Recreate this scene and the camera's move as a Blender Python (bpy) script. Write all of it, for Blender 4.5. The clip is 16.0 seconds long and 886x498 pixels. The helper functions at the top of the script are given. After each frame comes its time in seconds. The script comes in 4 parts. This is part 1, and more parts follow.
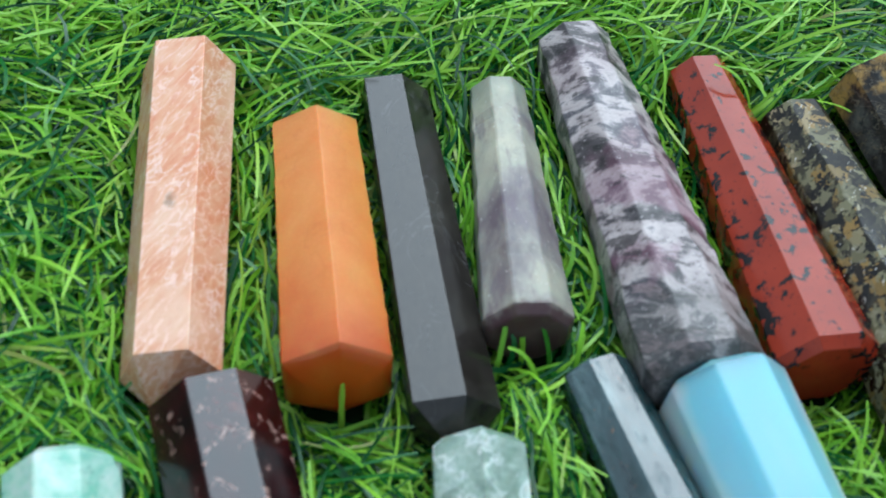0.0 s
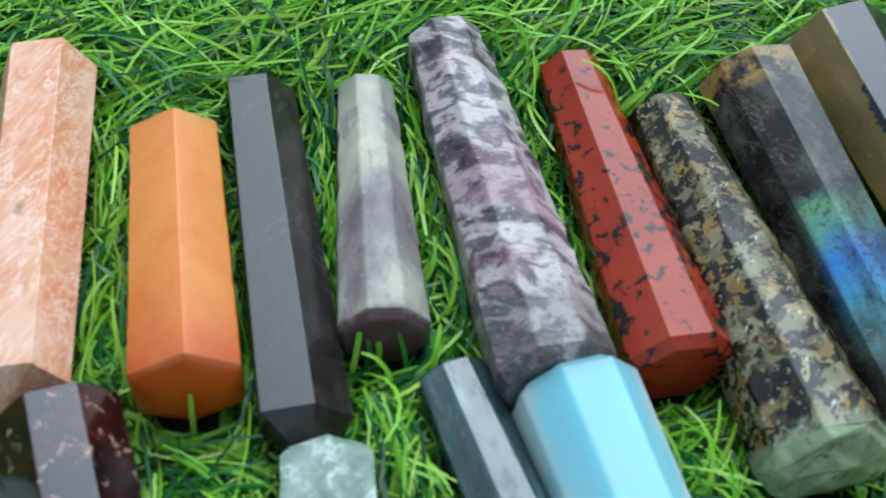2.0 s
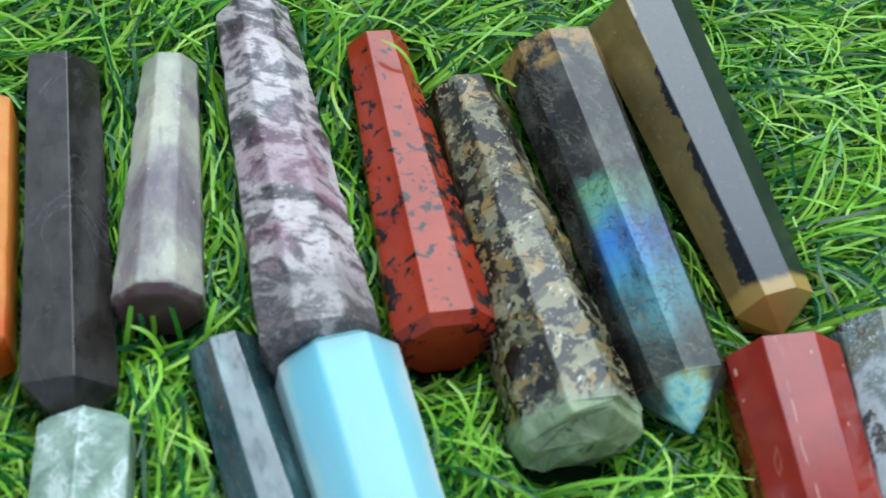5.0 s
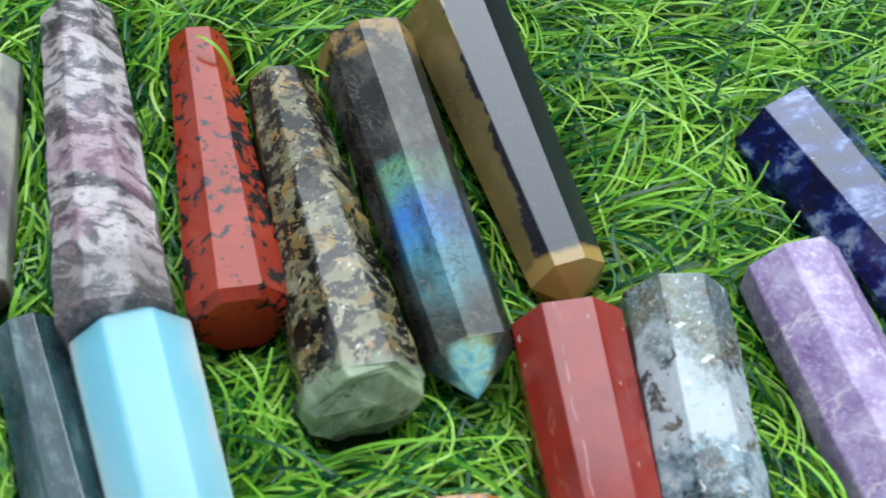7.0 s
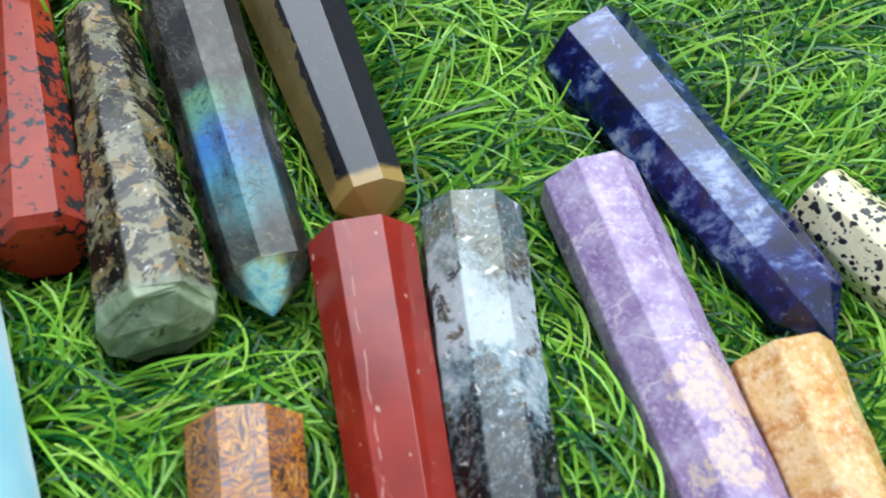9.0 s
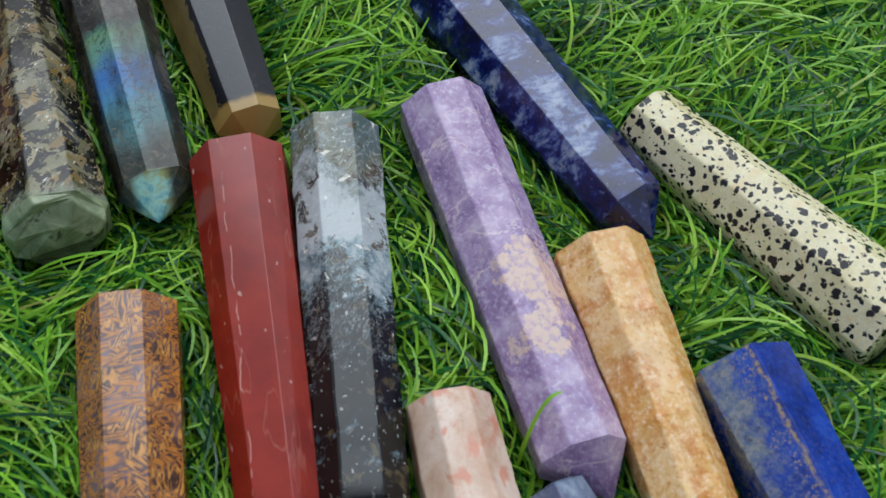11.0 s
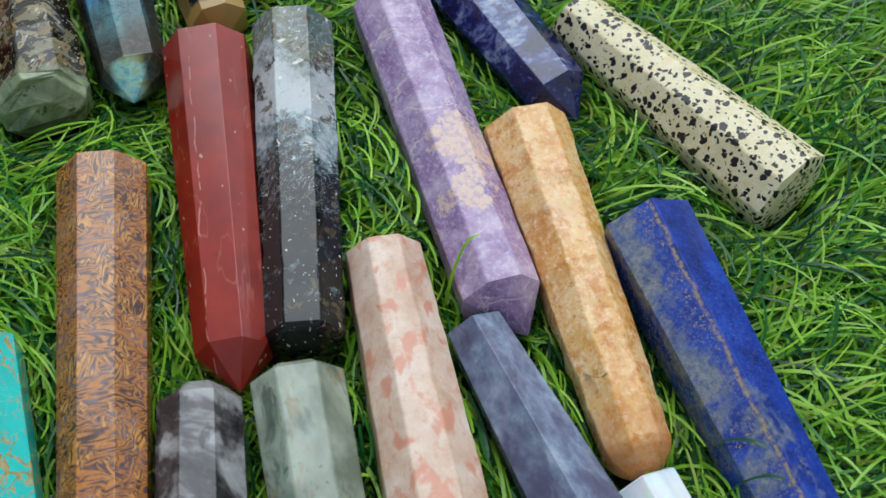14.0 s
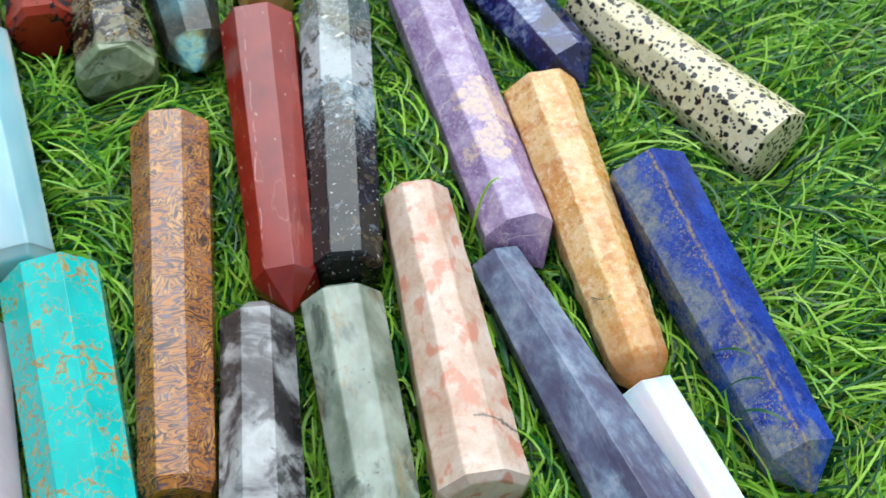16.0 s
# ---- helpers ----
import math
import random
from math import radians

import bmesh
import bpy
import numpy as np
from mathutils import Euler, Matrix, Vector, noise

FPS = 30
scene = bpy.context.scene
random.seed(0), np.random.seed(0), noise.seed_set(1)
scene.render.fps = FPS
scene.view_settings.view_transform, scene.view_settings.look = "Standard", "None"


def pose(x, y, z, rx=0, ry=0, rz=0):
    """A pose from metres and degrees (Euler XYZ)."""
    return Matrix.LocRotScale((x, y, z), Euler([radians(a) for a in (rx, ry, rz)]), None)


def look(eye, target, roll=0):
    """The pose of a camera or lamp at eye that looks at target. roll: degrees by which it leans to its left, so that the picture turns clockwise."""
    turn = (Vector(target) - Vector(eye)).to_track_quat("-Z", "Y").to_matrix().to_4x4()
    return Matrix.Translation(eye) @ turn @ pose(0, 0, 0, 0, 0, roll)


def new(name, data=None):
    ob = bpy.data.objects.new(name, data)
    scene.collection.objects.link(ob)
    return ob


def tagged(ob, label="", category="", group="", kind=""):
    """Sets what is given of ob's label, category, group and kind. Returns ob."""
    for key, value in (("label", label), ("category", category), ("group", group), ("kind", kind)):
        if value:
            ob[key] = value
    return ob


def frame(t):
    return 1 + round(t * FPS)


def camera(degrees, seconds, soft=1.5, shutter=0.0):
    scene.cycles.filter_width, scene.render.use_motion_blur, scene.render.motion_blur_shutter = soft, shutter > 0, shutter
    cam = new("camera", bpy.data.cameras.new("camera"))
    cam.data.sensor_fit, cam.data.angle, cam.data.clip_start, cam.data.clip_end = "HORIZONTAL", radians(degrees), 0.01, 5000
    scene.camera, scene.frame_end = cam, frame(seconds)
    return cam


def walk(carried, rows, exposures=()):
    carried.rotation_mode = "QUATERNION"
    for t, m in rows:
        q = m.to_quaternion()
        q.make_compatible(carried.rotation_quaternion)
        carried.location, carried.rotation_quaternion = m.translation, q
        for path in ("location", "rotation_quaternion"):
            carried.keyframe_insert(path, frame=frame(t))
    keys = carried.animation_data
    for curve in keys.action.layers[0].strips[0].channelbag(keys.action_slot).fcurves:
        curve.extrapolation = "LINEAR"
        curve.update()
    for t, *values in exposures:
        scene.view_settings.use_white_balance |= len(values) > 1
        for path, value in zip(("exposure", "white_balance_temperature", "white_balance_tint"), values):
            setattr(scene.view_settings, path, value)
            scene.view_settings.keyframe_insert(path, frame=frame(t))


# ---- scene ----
CM = 0.01  # the plan is drawn in centimetres

# ---------------------------------------------------------------- camera
cam = camera(39.0, 16.0, soft=1.5, shutter=0.4)
cam.data.dof.use_dof, cam.data.dof.focus_distance, cam.data.dof.aperture_fstop = True, 0.315, 25.0
# seconds, eye x y z in cm, yaw, pitch, roll in degrees
ROWS = [
    (0, -0.029, -0.056, 20.826, -7.606, -52.467, 7.049),
    (0.5, 0.369, 0.099, 21.089, -8.468, -52.521, 7.484),
    (1, 0.954, 0.096, 21.099, -9.199, -52.873, 7.986),
    (1.5, 1.420, 0.230, 21.100, -9.817, -53.171, 8.277),
    (2, 2.040, 0.465, 21.287, -10.606, -53.693, 8.547),
    (2.5, 2.883, 0.389, 21.384, -11.270, -53.856, 8.628),
    (3, 3.329, 0.309, 21.688, -11.102, -54.136, 8.638),
    (3.5, 3.731, 0.196, 21.824, -10.677, -55.006, 8.464),
    (4, 4.698, 0.289, 22.002, -11.057, -55.285, 9.389),
    (4.2, 4.972, 0.247, 22.009, -11.442, -55.161, 9.736),
    (6.5, 8.739, -1.187, 22.773, -12.561, -54.190, 9.892),
    (7, 9.881, -1.700, 22.828, -12.298, -53.654, 8.716),
    (7.5, 10.772, -1.801, 23.050, -13.629, -54.167, 8.418),
    (8, 11.611, -2.030, 23.155, -14.573, -54.565, 8.694),
    (8.5, 12.849, -2.455, 23.228, -14.097, -55.193, 8.896),
    (9, 13.457, -3.100, 23.408, -14.662, -55.639, 8.871),
    (9.5, 14.462, -3.640, 23.542, -15.342, -56.289, 8.721),
    (11.8, 16.882, -9.008, 26.782, -12.352, -56.434, 5.619),
    (12, 17.047, -9.323, 26.580, -11.966, -56.516, 5.658),
    (12.5, 17.444, -10.318, 26.606, -11.843, -56.499, 5.274),
    (13, 17.385, -11.010, 27.065, -11.892, -56.957, 5.573),
    (13.5, 17.717, -11.817, 27.030, -11.355, -56.310, 4.900),
    (14, 17.887, -12.458, 27.037, -10.966, -55.783, 4.792),
    (14.5, 18.238, -13.265, 27.212, -10.437, -55.552, 3.980),
    (15, 18.013, -14.124, 27.309, -10.278, -55.453, 4.025),
    (15.5, 17.669, -15.166, 28.175, -10.171, -55.270, 4.151),
    (16, 17.154, -16.840, 29.167, -9.057, -54.327, 3.133),
]
EXPOSURES = [(0.0, -0.06, 6180, 1), (2.2, 0.0, 6180, 1), (2.4, -0.55, 6180, 1), (2.5, -0.7, 6180, 1), (2.6, -0.55, 6180, 1), (2.8, 0.04, 6180, 1), (3.5, 0.1, 6180, 0), (4.0, 0.14, 6180, 0), (6.5, 0.13, 6470, 4), (8.5, 0.17, 6530, 5), (9.5, 0.15, 6550, 6), (12.0, -0.94, 6880, 9), (12.5, -0.88, 6880, 9),
             (13.0, -0.71, 6880, 8), (14.0, -0.47, 6880, 7), (15.0, -0.44, 6850, 7), (15.5, 0.15, 6850, 7), (16.0, -0.05, 6850, 6)]
walk(cam, [(t, pose(x * CM, y * CM, z * CM, 90 + pitch, 0, yaw) @ pose(0, 0, 0, 0, 0, roll))
           for t, x, y, z, yaw, pitch, roll in ROWS], EXPOSURES)

# ---------------------------------------------------------------- light
SUN_EL, SUN_AZ = 50.0, 13.0  # height, and degrees from +y towards +x
world = bpy.data.worlds.new("sky")
scene.world = world
world.use_nodes = True
wt = world.node_tree
for n in list(wt.nodes):
    wt.nodes.remove(n)
sky = wt.nodes.new("ShaderNodeTexSky")
sky.sky_type = "NISHITA"
sky.sun_disc = False
sky.sun_elevation, sky.sun_rotation = radians(SUN_EL), radians(SUN_AZ)
sky.dust_density, sky.air_density = 1.0, 1.0
pale = wt.nodes.new("ShaderNodeHueSaturation")
pale.inputs["Saturation"].default_value = 0.5
back = wt.nodes.new("ShaderNodeBackground")
back.inputs["Strength"].default_value = 0.29
wout = wt.nodes.new("ShaderNodeOutputWorld")
wt.links.new(sky.outputs[0], pale.inputs["Color"])
wt.links.new(pale.outputs[0], back.inputs["Color"])
wt.links.new(back.outputs[0], wout.inputs["Surface"])

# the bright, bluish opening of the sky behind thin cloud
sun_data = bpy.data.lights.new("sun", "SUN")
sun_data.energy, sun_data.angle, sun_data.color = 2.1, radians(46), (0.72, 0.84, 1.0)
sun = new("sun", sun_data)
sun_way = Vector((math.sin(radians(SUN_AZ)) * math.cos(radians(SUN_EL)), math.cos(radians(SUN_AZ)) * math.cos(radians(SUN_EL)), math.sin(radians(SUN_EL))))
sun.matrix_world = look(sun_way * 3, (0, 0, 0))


# ---------------------------------------------------------------- materials
class Mat:
    """A small builder of node materials; texture coordinates are the object's own, in centimetres."""

    def __init__(self, name, rough=0.15, spec=0.5, **extra):
        self.m = bpy.data.materials.new(name)
        self.m.use_nodes = True
        self.t = self.m.node_tree
        self.b = self.t.nodes["Principled BSDF"]
        self.set("Roughness", rough)
        self.set("Specular IOR Level", spec)
        for key, value in extra.items():
            self.set(key.replace("_", " "), value)
        tc = self.n("ShaderNodeTexCoord")
        self.co = self.vec(tc.outputs["Object"], (100, 100, 100))

    def n(self, kind, **props):
        node = self.t.nodes.new(kind)
        for key, value in props.items():
            setattr(node, key, value)
        return node

    def link(self, a, b):
        self.t.links.new(a, b)

    def set(self, key, value):
        slot = self.b.inputs[key]
        if isinstance(value, bpy.types.NodeSocket):
            self.link(value, slot)
        else:
            slot.default_value = value

    def put(self, slot, value):
        if isinstance(value, bpy.types.NodeSocket):
            self.link(value, slot)
        elif isinstance(value, (tuple, list)) and len(value) == 3 and slot.type == "RGBA":
            slot.default_value = (*value, 1)
        else:
            slot.default_value = value

    def vec(self, source, scale=(1, 1, 1), shift=(0, 0, 0), turn=(0, 0, 0)):
        if any(turn):
            first = self.n("ShaderNodeMapping")
            self.link(source, first.inputs["Vector"])
            first.inputs["Rotation"].default_value = [radians(a) for a in turn]
            source = first.outputs[0]
        node = self.n("ShaderNodeMapping")
        self.link(source, node.inputs["Vector"])
        node.inputs["Scale"].default_value = scale
        node.inputs["Location"].default_value = shift
        return node.outputs[0]

    def noise(self, scale, detail=4, rough=0.55, warp=0.0, stretch=(1, 1, 1), shift=(0, 0, 0), turn=(0, 0, 0)):
        node = self.n("ShaderNodeTexNoise")
        self.link(self.vec(self.co, stretch, shift, turn), node.inputs["Vector"])
        for key, value in (("Scale", scale), ("Detail", detail), ("Roughness", rough), ("Distortion", warp)):
            node.inputs[key].default_value = value
        return node.outputs["Fac"]

    def cells(self, scale, feature="F1", stretch=(1, 1, 1), random=1.0, out="Distance", warp=0.0, turn=(0, 0, 0)):
        node = self.n("ShaderNodeTexVoronoi", feature=feature)
        co = self.vec(self.co, stretch, (0, 0, 0), turn)
        if warp:
            wob = self.n("ShaderNodeTexNoise")
            self.link(co, wob.inputs["Vector"])
            wob.inputs["Scale"].default_value = scale * 1.3
            add = self.n("ShaderNodeMixRGB", blend_type="LINEAR_LIGHT")
            add.inputs[0].default_value = warp
            self.link(co, add.inputs[1])
            self.link(wob.outputs["Color"], add.inputs[2])
            co = add.outputs[0]
        self.link(co, node.inputs["Vector"])
        node.inputs["Scale"].default_value = scale
        node.inputs["Randomness"].default_value = random
        return node.outputs[out]

    def ramp(self, fac, *stops):
        """stops: (place, colour or value)."""
        node = self.n("ShaderNodeValToRGB")
        self.link(fac, node.inputs[0])
        marks = node.color_ramp.elements
        while len(marks) < len(stops):
            marks.new(0.5)
        for mark, (at, col) in zip(marks, stops):
            mark.position = at
            mark.color = (*col, 1) if isinstance(col, tuple) else (col, col, col, 1)
        return node.outputs[0]

    def mix(self, fac, a, b, blend="MIX"):
        node = self.n("ShaderNodeMixRGB", blend_type=blend)
        self.put(node.inputs[0], fac)
        self.put(node.inputs[1], a)
        self.put(node.inputs[2], b)
        return node.outputs[0]

    def math(self, op, a, b=0.0):
        node = self.n("ShaderNodeMath", operation=op)
        self.put(node.inputs[0], a)
        self.put(node.inputs[1], b)
        return node.outputs[0]

    def along(self, axis=0):
        """The place along one of the stone's own axes, in centimetres."""
        node = self.n("ShaderNodeSeparateXYZ")
        self.link(self.co, node.inputs[0])
        return node.outputs[axis]

    def bump(self, height, strength=0.2, distance=0.0002):
        node = self.n("ShaderNodeBump")
        self.link(height, node.inputs["Height"])
        node.inputs["Strength"].default_value = strength
        node.inputs["Distance"].default_value = distance
        self.set("Normal", node.outputs[0])

    def done(self, colour):
        self.set("Base Color", colour)
        return self.m


def C(r, g, b):
    """A colour from 8-bit display values."""
    f = lambda v: (v / 255 / 12.92) if v <= 10 else ((v / 255 + 0.055) / 1.055) ** 2.4
    return (f(r), f(g), f(b))


def veins(m, scale, width, strength, warp=0.6, stretch=(1, 1, 1), shift=(0, 0, 0), turn=(0, 0, 0)):
    """Thin wandering lines, broken here and there."""
    n = m.noise(scale, 4, 0.55, warp, stretch, shift, turn)
    line = m.ramp(m.math("ABSOLUTE", m.math("SUBTRACT", n, 0.5)), (0.0, strength), (width, 0.0))
    gate = m.ramp(m.noise(scale * 0.7, 2, shift=(shift[0] + 11, 4, 7)), (0.42, 0.0), (0.56, 1.0))
    return m.math("MULTIPLY", line, gate)


def mat_peach():
    m = Mat("peach_moonstone", 0.22, Subsurface_Weight=0.12, Subsurface_Scale=0.002)
    big = m.noise(0.55, 3, shift=(3, 1, 0))
    streak = m.noise(1.6, 6, 0.65, 0.8, stretch=(1.0, 3.2, 2.0), turn=(0, 0, 32))
    col = m.ramp(streak, (0.3, C(228, 178, 146)), (0.5, C(224, 160, 122)), (0.64, C(216, 138, 98)), (0.78, C(228, 180, 148)))
    col = m.mix(m.ramp(big, (0.45, 0.0), (0.7, 0.75)), col, C(236, 196, 168))
    col = m.mix(veins(m, 1.3, 0.03, 0.7, 0.8, (1, 2, 1.6), (2, 0, 5), (0, 0, 30)), col, C(250, 226, 212))
    col = m.mix(m.ramp(m.noise(18, 3, 0.7), (0.55, 0.0), (0.75, 0.3)), col, C(206, 128, 96))
    strand = m.noise(2.2, 3, 0.5, 0.3, stretch=(0.45, 2.2, 1.6), shift=(4, 1, 1), turn=(0, 0, 38))
    col = m.mix(m.ramp(m.math("ABSOLUTE", m.math("SUBTRACT", strand, 0.5)), (0.0, 0.6), (0.03, 0.0)), col, C(248, 214, 194))
    # one brown chip in the skin
    spot = m.n("ShaderNodeVectorMath", operation="DISTANCE")
    m.link(m.vec(m.co, (1.0, 1.3, 0.3), (0, 0, 0)), spot.inputs[0])
    spot.inputs[1].default_value = (0.5, -0.13, 0.58)
    chip = m.math("ADD", spot.outputs["Value"], m.math("MULTIPLY", m.noise(5, 3), 0.35))
    col = m.mix(m.ramp(chip, (0.24, 0.7), (0.38, 0.0)), col, C(140, 106, 74))
    m.bump(streak, 0.05)
    return m.done(col)


def mat_orange():
    m = Mat("orange_aventurine", 0.3, Subsurface_Weight=0.6, Subsurface_Scale=0.01)
    a = m.noise(0.5, 4, 0.6, 0.6)
    b = m.noise(14, 4, 0.7)
    col = m.ramp(a, (0.3, C(222, 148, 72)), (0.52, C(216, 130, 52)), (0.72, C(206, 108, 34)))
    col = m.mix(m.ramp(b, (0.5, 0.0), (0.8, 0.35)), col, C(240, 168, 90))
    col = m.mix(veins(m, 0.8, 0.012, 0.3, 0.7), col, C(190, 96, 26))
    # deeper orange painted in where the near end turns from the light
    deep = m.math("ADD", m.math("MULTIPLY", m.along(0), 0.1), m.math("MULTIPLY", m.noise(0.7, 4, 0.6, shift=(2, 2, 2)), 0.3))
    col = m.mix(m.ramp(deep, (0.26, 0.0), (0.46, 0.85)), col, C(196, 78, 14))
    m.bump(m.noise(0.9, 3), 0.1, 0.0005)
    return m.done(col)


def mat_black():
    m = Mat("black_obsidian", 0.28, 0.42)
    a = m.noise(3, 5, 0.6, stretch=(0.5, 1, 1))
    col = m.ramp(a, (0.3, (0.012, 0.01, 0.008)), (0.75, (0.034, 0.029, 0.024)))
    m.set("Roughness", m.ramp(a, (0.3, 0.14), (0.7, 0.24)))
    col = m.mix(veins(m, 0.7, 0.008, 0.5, 0.9), col, (0.1, 0.1, 0.1))
    m.bump(a, 0.04)
    return m.done(col)


def mat_grey():
    m = Mat("grey_lepidolite", 0.36, 0.3, Subsurface_Weight=0.15, Subsurface_Scale=0.002)
    a = m.noise(0.55, 5, 0.58, 0.3, stretch=(0.7, 1.3, 1.2), shift=(2, 3, 0))
    fine = m.noise(4, 6, 0.7, 0.3, stretch=(0.6, 1.2, 1.2))
    col = m.ramp(a, (0.36, C(106, 95, 100)), (0.46, C(138, 132, 126)), (0.54, C(166, 163, 146)), (0.7, C(188, 184, 160)))
    col = m.mix(m.ramp(m.noise(1.5, 6, 0.66, 0.3, stretch=(0.5, 1.3, 1), shift=(7, 7, 1)), (0.54, 0.0), (0.64, 0.6)), col, C(112, 98, 108))
    col = m.mix(m.ramp(fine, (0.52, 0.0), (0.72, 0.4)), col, C(120, 110, 114))
    col = m.mix(m.ramp(m.noise(9, 3, 0.6, shift=(3, 1, 1)), (0.66, 0.0), (0.72, 0.5)), col, C(226, 226, 216))
    far = m.math("ADD", m.math("MULTIPLY", m.along(0), 0.1), m.math("MULTIPLY", m.noise(1.2, 3, shift=(1, 9, 1)), 0.25))
    col = m.mix(m.ramp(m.math("ADD", far, 0.5), (0.32, 0.65), (0.42, 0.0)), col, C(128, 136, 122))
    # the shaded near end face is painted dark purple
    low = m.math("ADD", m.along(0), m.math("MULTIPLY", m.noise(2, 3), 0.5))
    col = m.mix(m.ramp(m.math("MULTIPLY", low, 0.1), (0.335, 0.0), (0.352, 0.85)), col, C(72, 40, 46))
    m.bump(fine, 0.06)
    return m.done(col)


def mat_ruby():
    m = Mat("ruby_kyanite", 0.3, 0.26)
    # slanting bands across the stone
    a = m.noise(0.85, 7, 0.62, 0.35, stretch=(1.3, 0.75, 0.85), turn=(0, 0, 24))
    b = m.noise(0.6, 3, 0.5, 0.2, shift=(9, 4, 2))
    f = m.noise(7, 6, 0.75)
    col = m.ramp(a, (0.34, C(52, 50, 50)), (0.41, C(92, 87, 88)), (0.45, C(172, 160, 158)), (0.52, C(196, 185, 182)), (0.56, C(124, 119, 121)), (0.6, C(84, 83, 88)), (0.65, C(152, 134, 136)), (0.74, C(60, 58, 56)))
    near = m.ramp(m.math("ADD", m.math("MULTIPLY", m.along(0), 0.1), 0.5), (0.4, 0.25), (0.56, 1.0), (0.8, 0.9), (0.88, 0.2))
    col = m.mix(m.math("MULTIPLY", m.ramp(b, (0.52, 0.0), (0.58, 0.5)), near), col, C(140, 92, 112))
    dark = m.noise(1.5, 6, 0.7, 0.3, stretch=(1.7, 0.55, 0.8), shift=(3, 8, 1), turn=(0, 0, 28))
    col = m.mix(m.ramp(dark, (0.56, 0.0), (0.6, 0.8)), col, C(60, 55, 56))
    low = m.ramp(m.math("ADD", m.math("MULTIPLY", m.math("ADD", m.along(0), a), 0.1), 0.5), (0.84, 0.0), (0.9, 0.5))
    col = m.mix(low, col, C(84, 84, 78))
    col = m.mix(m.ramp(f, (0.58, 0.0), (0.66, 0.55)), col, C(70, 62, 62))
    col = m.mix(m.ramp(m.noise(11, 4, 0.65, shift=(5, 5, 5)), (0.61, 0.0), (0.68, 0.55)), col, C(206, 196, 196))
    m.bump(m.mix(0.5, a, f), 0.35, 0.0004)
    return m.done(col)


def mat_mahogany():
    m = Mat("mahogany_obsidian", 0.16, 0.26)
    a = m.noise(0.6, 3)
    col = m.ramp(a, (0.35, C(160, 54, 30)), (0.7, C(136, 40, 22)))
    s = m.noise(3.0, 6, 0.64, 0.2)
    dens = m.noise(0.9, 2, shift=(4, 0, 0))
    edge = m.ramp(m.math("ABSOLUTE", m.along(1)), (0.3, 0.0), (0.9, 0.07))
    level = m.math("ADD", m.math("ADD", s, edge), m.math("MULTIPLY", m.math("SUBTRACT", dens, 0.5), 0.4))
    col = m.mix(m.ramp(level, (0.57, 0.0), (0.6, 1.0)), col, (0.01, 0.009, 0.009))
    col = m.mix(m.ramp(m.noise(14, 3, 0.6, shift=(2, 2, 2)), (0.64, 0.0), (0.7, 0.7)), col, (0.015, 0.012, 0.012))
    return m.done(col)


def mat_flakes():
    m = Mat("mica_flake_stone", 0.12, 0.3)
    x = m.along(0)
    col = m.ramp(m.noise(1.4, 5, 0.6), (0.35, C(52, 48, 36)), (0.5, C(112, 106, 82)), (0.65, C(150, 146, 122)))
    # interlocking flakes at several slants, each of one tone
    tones = (
        ((0.24, C(15, 13, 10)), (0.27, C(52, 47, 32)), (0.36, C(96, 92, 64)), (0.54, C(128, 124, 94)), (0.58, C(18, 16, 11)), (0.8, C(30, 27, 18)), (0.84, C(140, 134, 104)), (0.95, C(120, 98, 52))),
        ((0.28, C(18, 16, 12)), (0.32, C(140, 134, 100)), (0.48, C(90, 86, 60)), (0.52, C(16, 15, 11)), (0.76, C(44, 39, 26)), (0.8, C(156, 149, 120)), (0.93, C(140, 112, 60))),
    )
    for k, (size, turn, share) in enumerate(((1.4, 40, 0.1), (2.0, -28, 0.55), (2.6, 62, 0.6), (3.6, 25, 0.66), (3.1, -60, 0.7))):
        lie = dict(stretch=(0.6, 1.5, 1.2), turn=(12 * k, 0, turn), warp=0.4)
        tone = m.n("ShaderNodeSeparateColor")
        m.link(m.cells(size, "F1", out="Color", **lie), tone.inputs[0])
        mask = m.ramp(tone.outputs[1], (share, 0.0), (share + 0.03, 0.95))
        col = m.mix(mask, col, m.ramp(tone.outputs[0], *tones[k % 2]))
    # thin bright glints, painted in as pale streaks
    glint = m.noise(7, 3, 0.6, 0.4, stretch=(0.5, 2.0, 1.4), turn=(0, 0, 38))
    col = m.mix(m.ramp(glint, (0.66, 0.0), (0.69, 0.8)), col, C(222, 218, 204))
    # a band of clear green before the broken end
    green = m.ramp(m.math("MULTIPLY", m.math("ADD", x, m.math("MULTIPLY", m.noise(1.6, 5, 0.65, shift=(3, 1, 1)), 1.3)), 0.1), (0.475, 0.0), (0.49, 0.7))
    col = m.mix(green, col, C(132, 144, 118))
    polish = m.math("ADD", m.math("MULTIPLY", x, 0.1), m.math("MULTIPLY", m.noise(0.9, 3, shift=(2, 6, 1)), 0.3))
    m.set("Roughness", m.ramp(polish, (0.08, 0.42), (0.16, 0.1)))
    m.bump(m.cells(3.2, "F1", stretch=(0.62, 1.45, 1.2), turn=(0, 0, 40), warp=0.22), 0.06, 0.0003)
    return m.done(col)


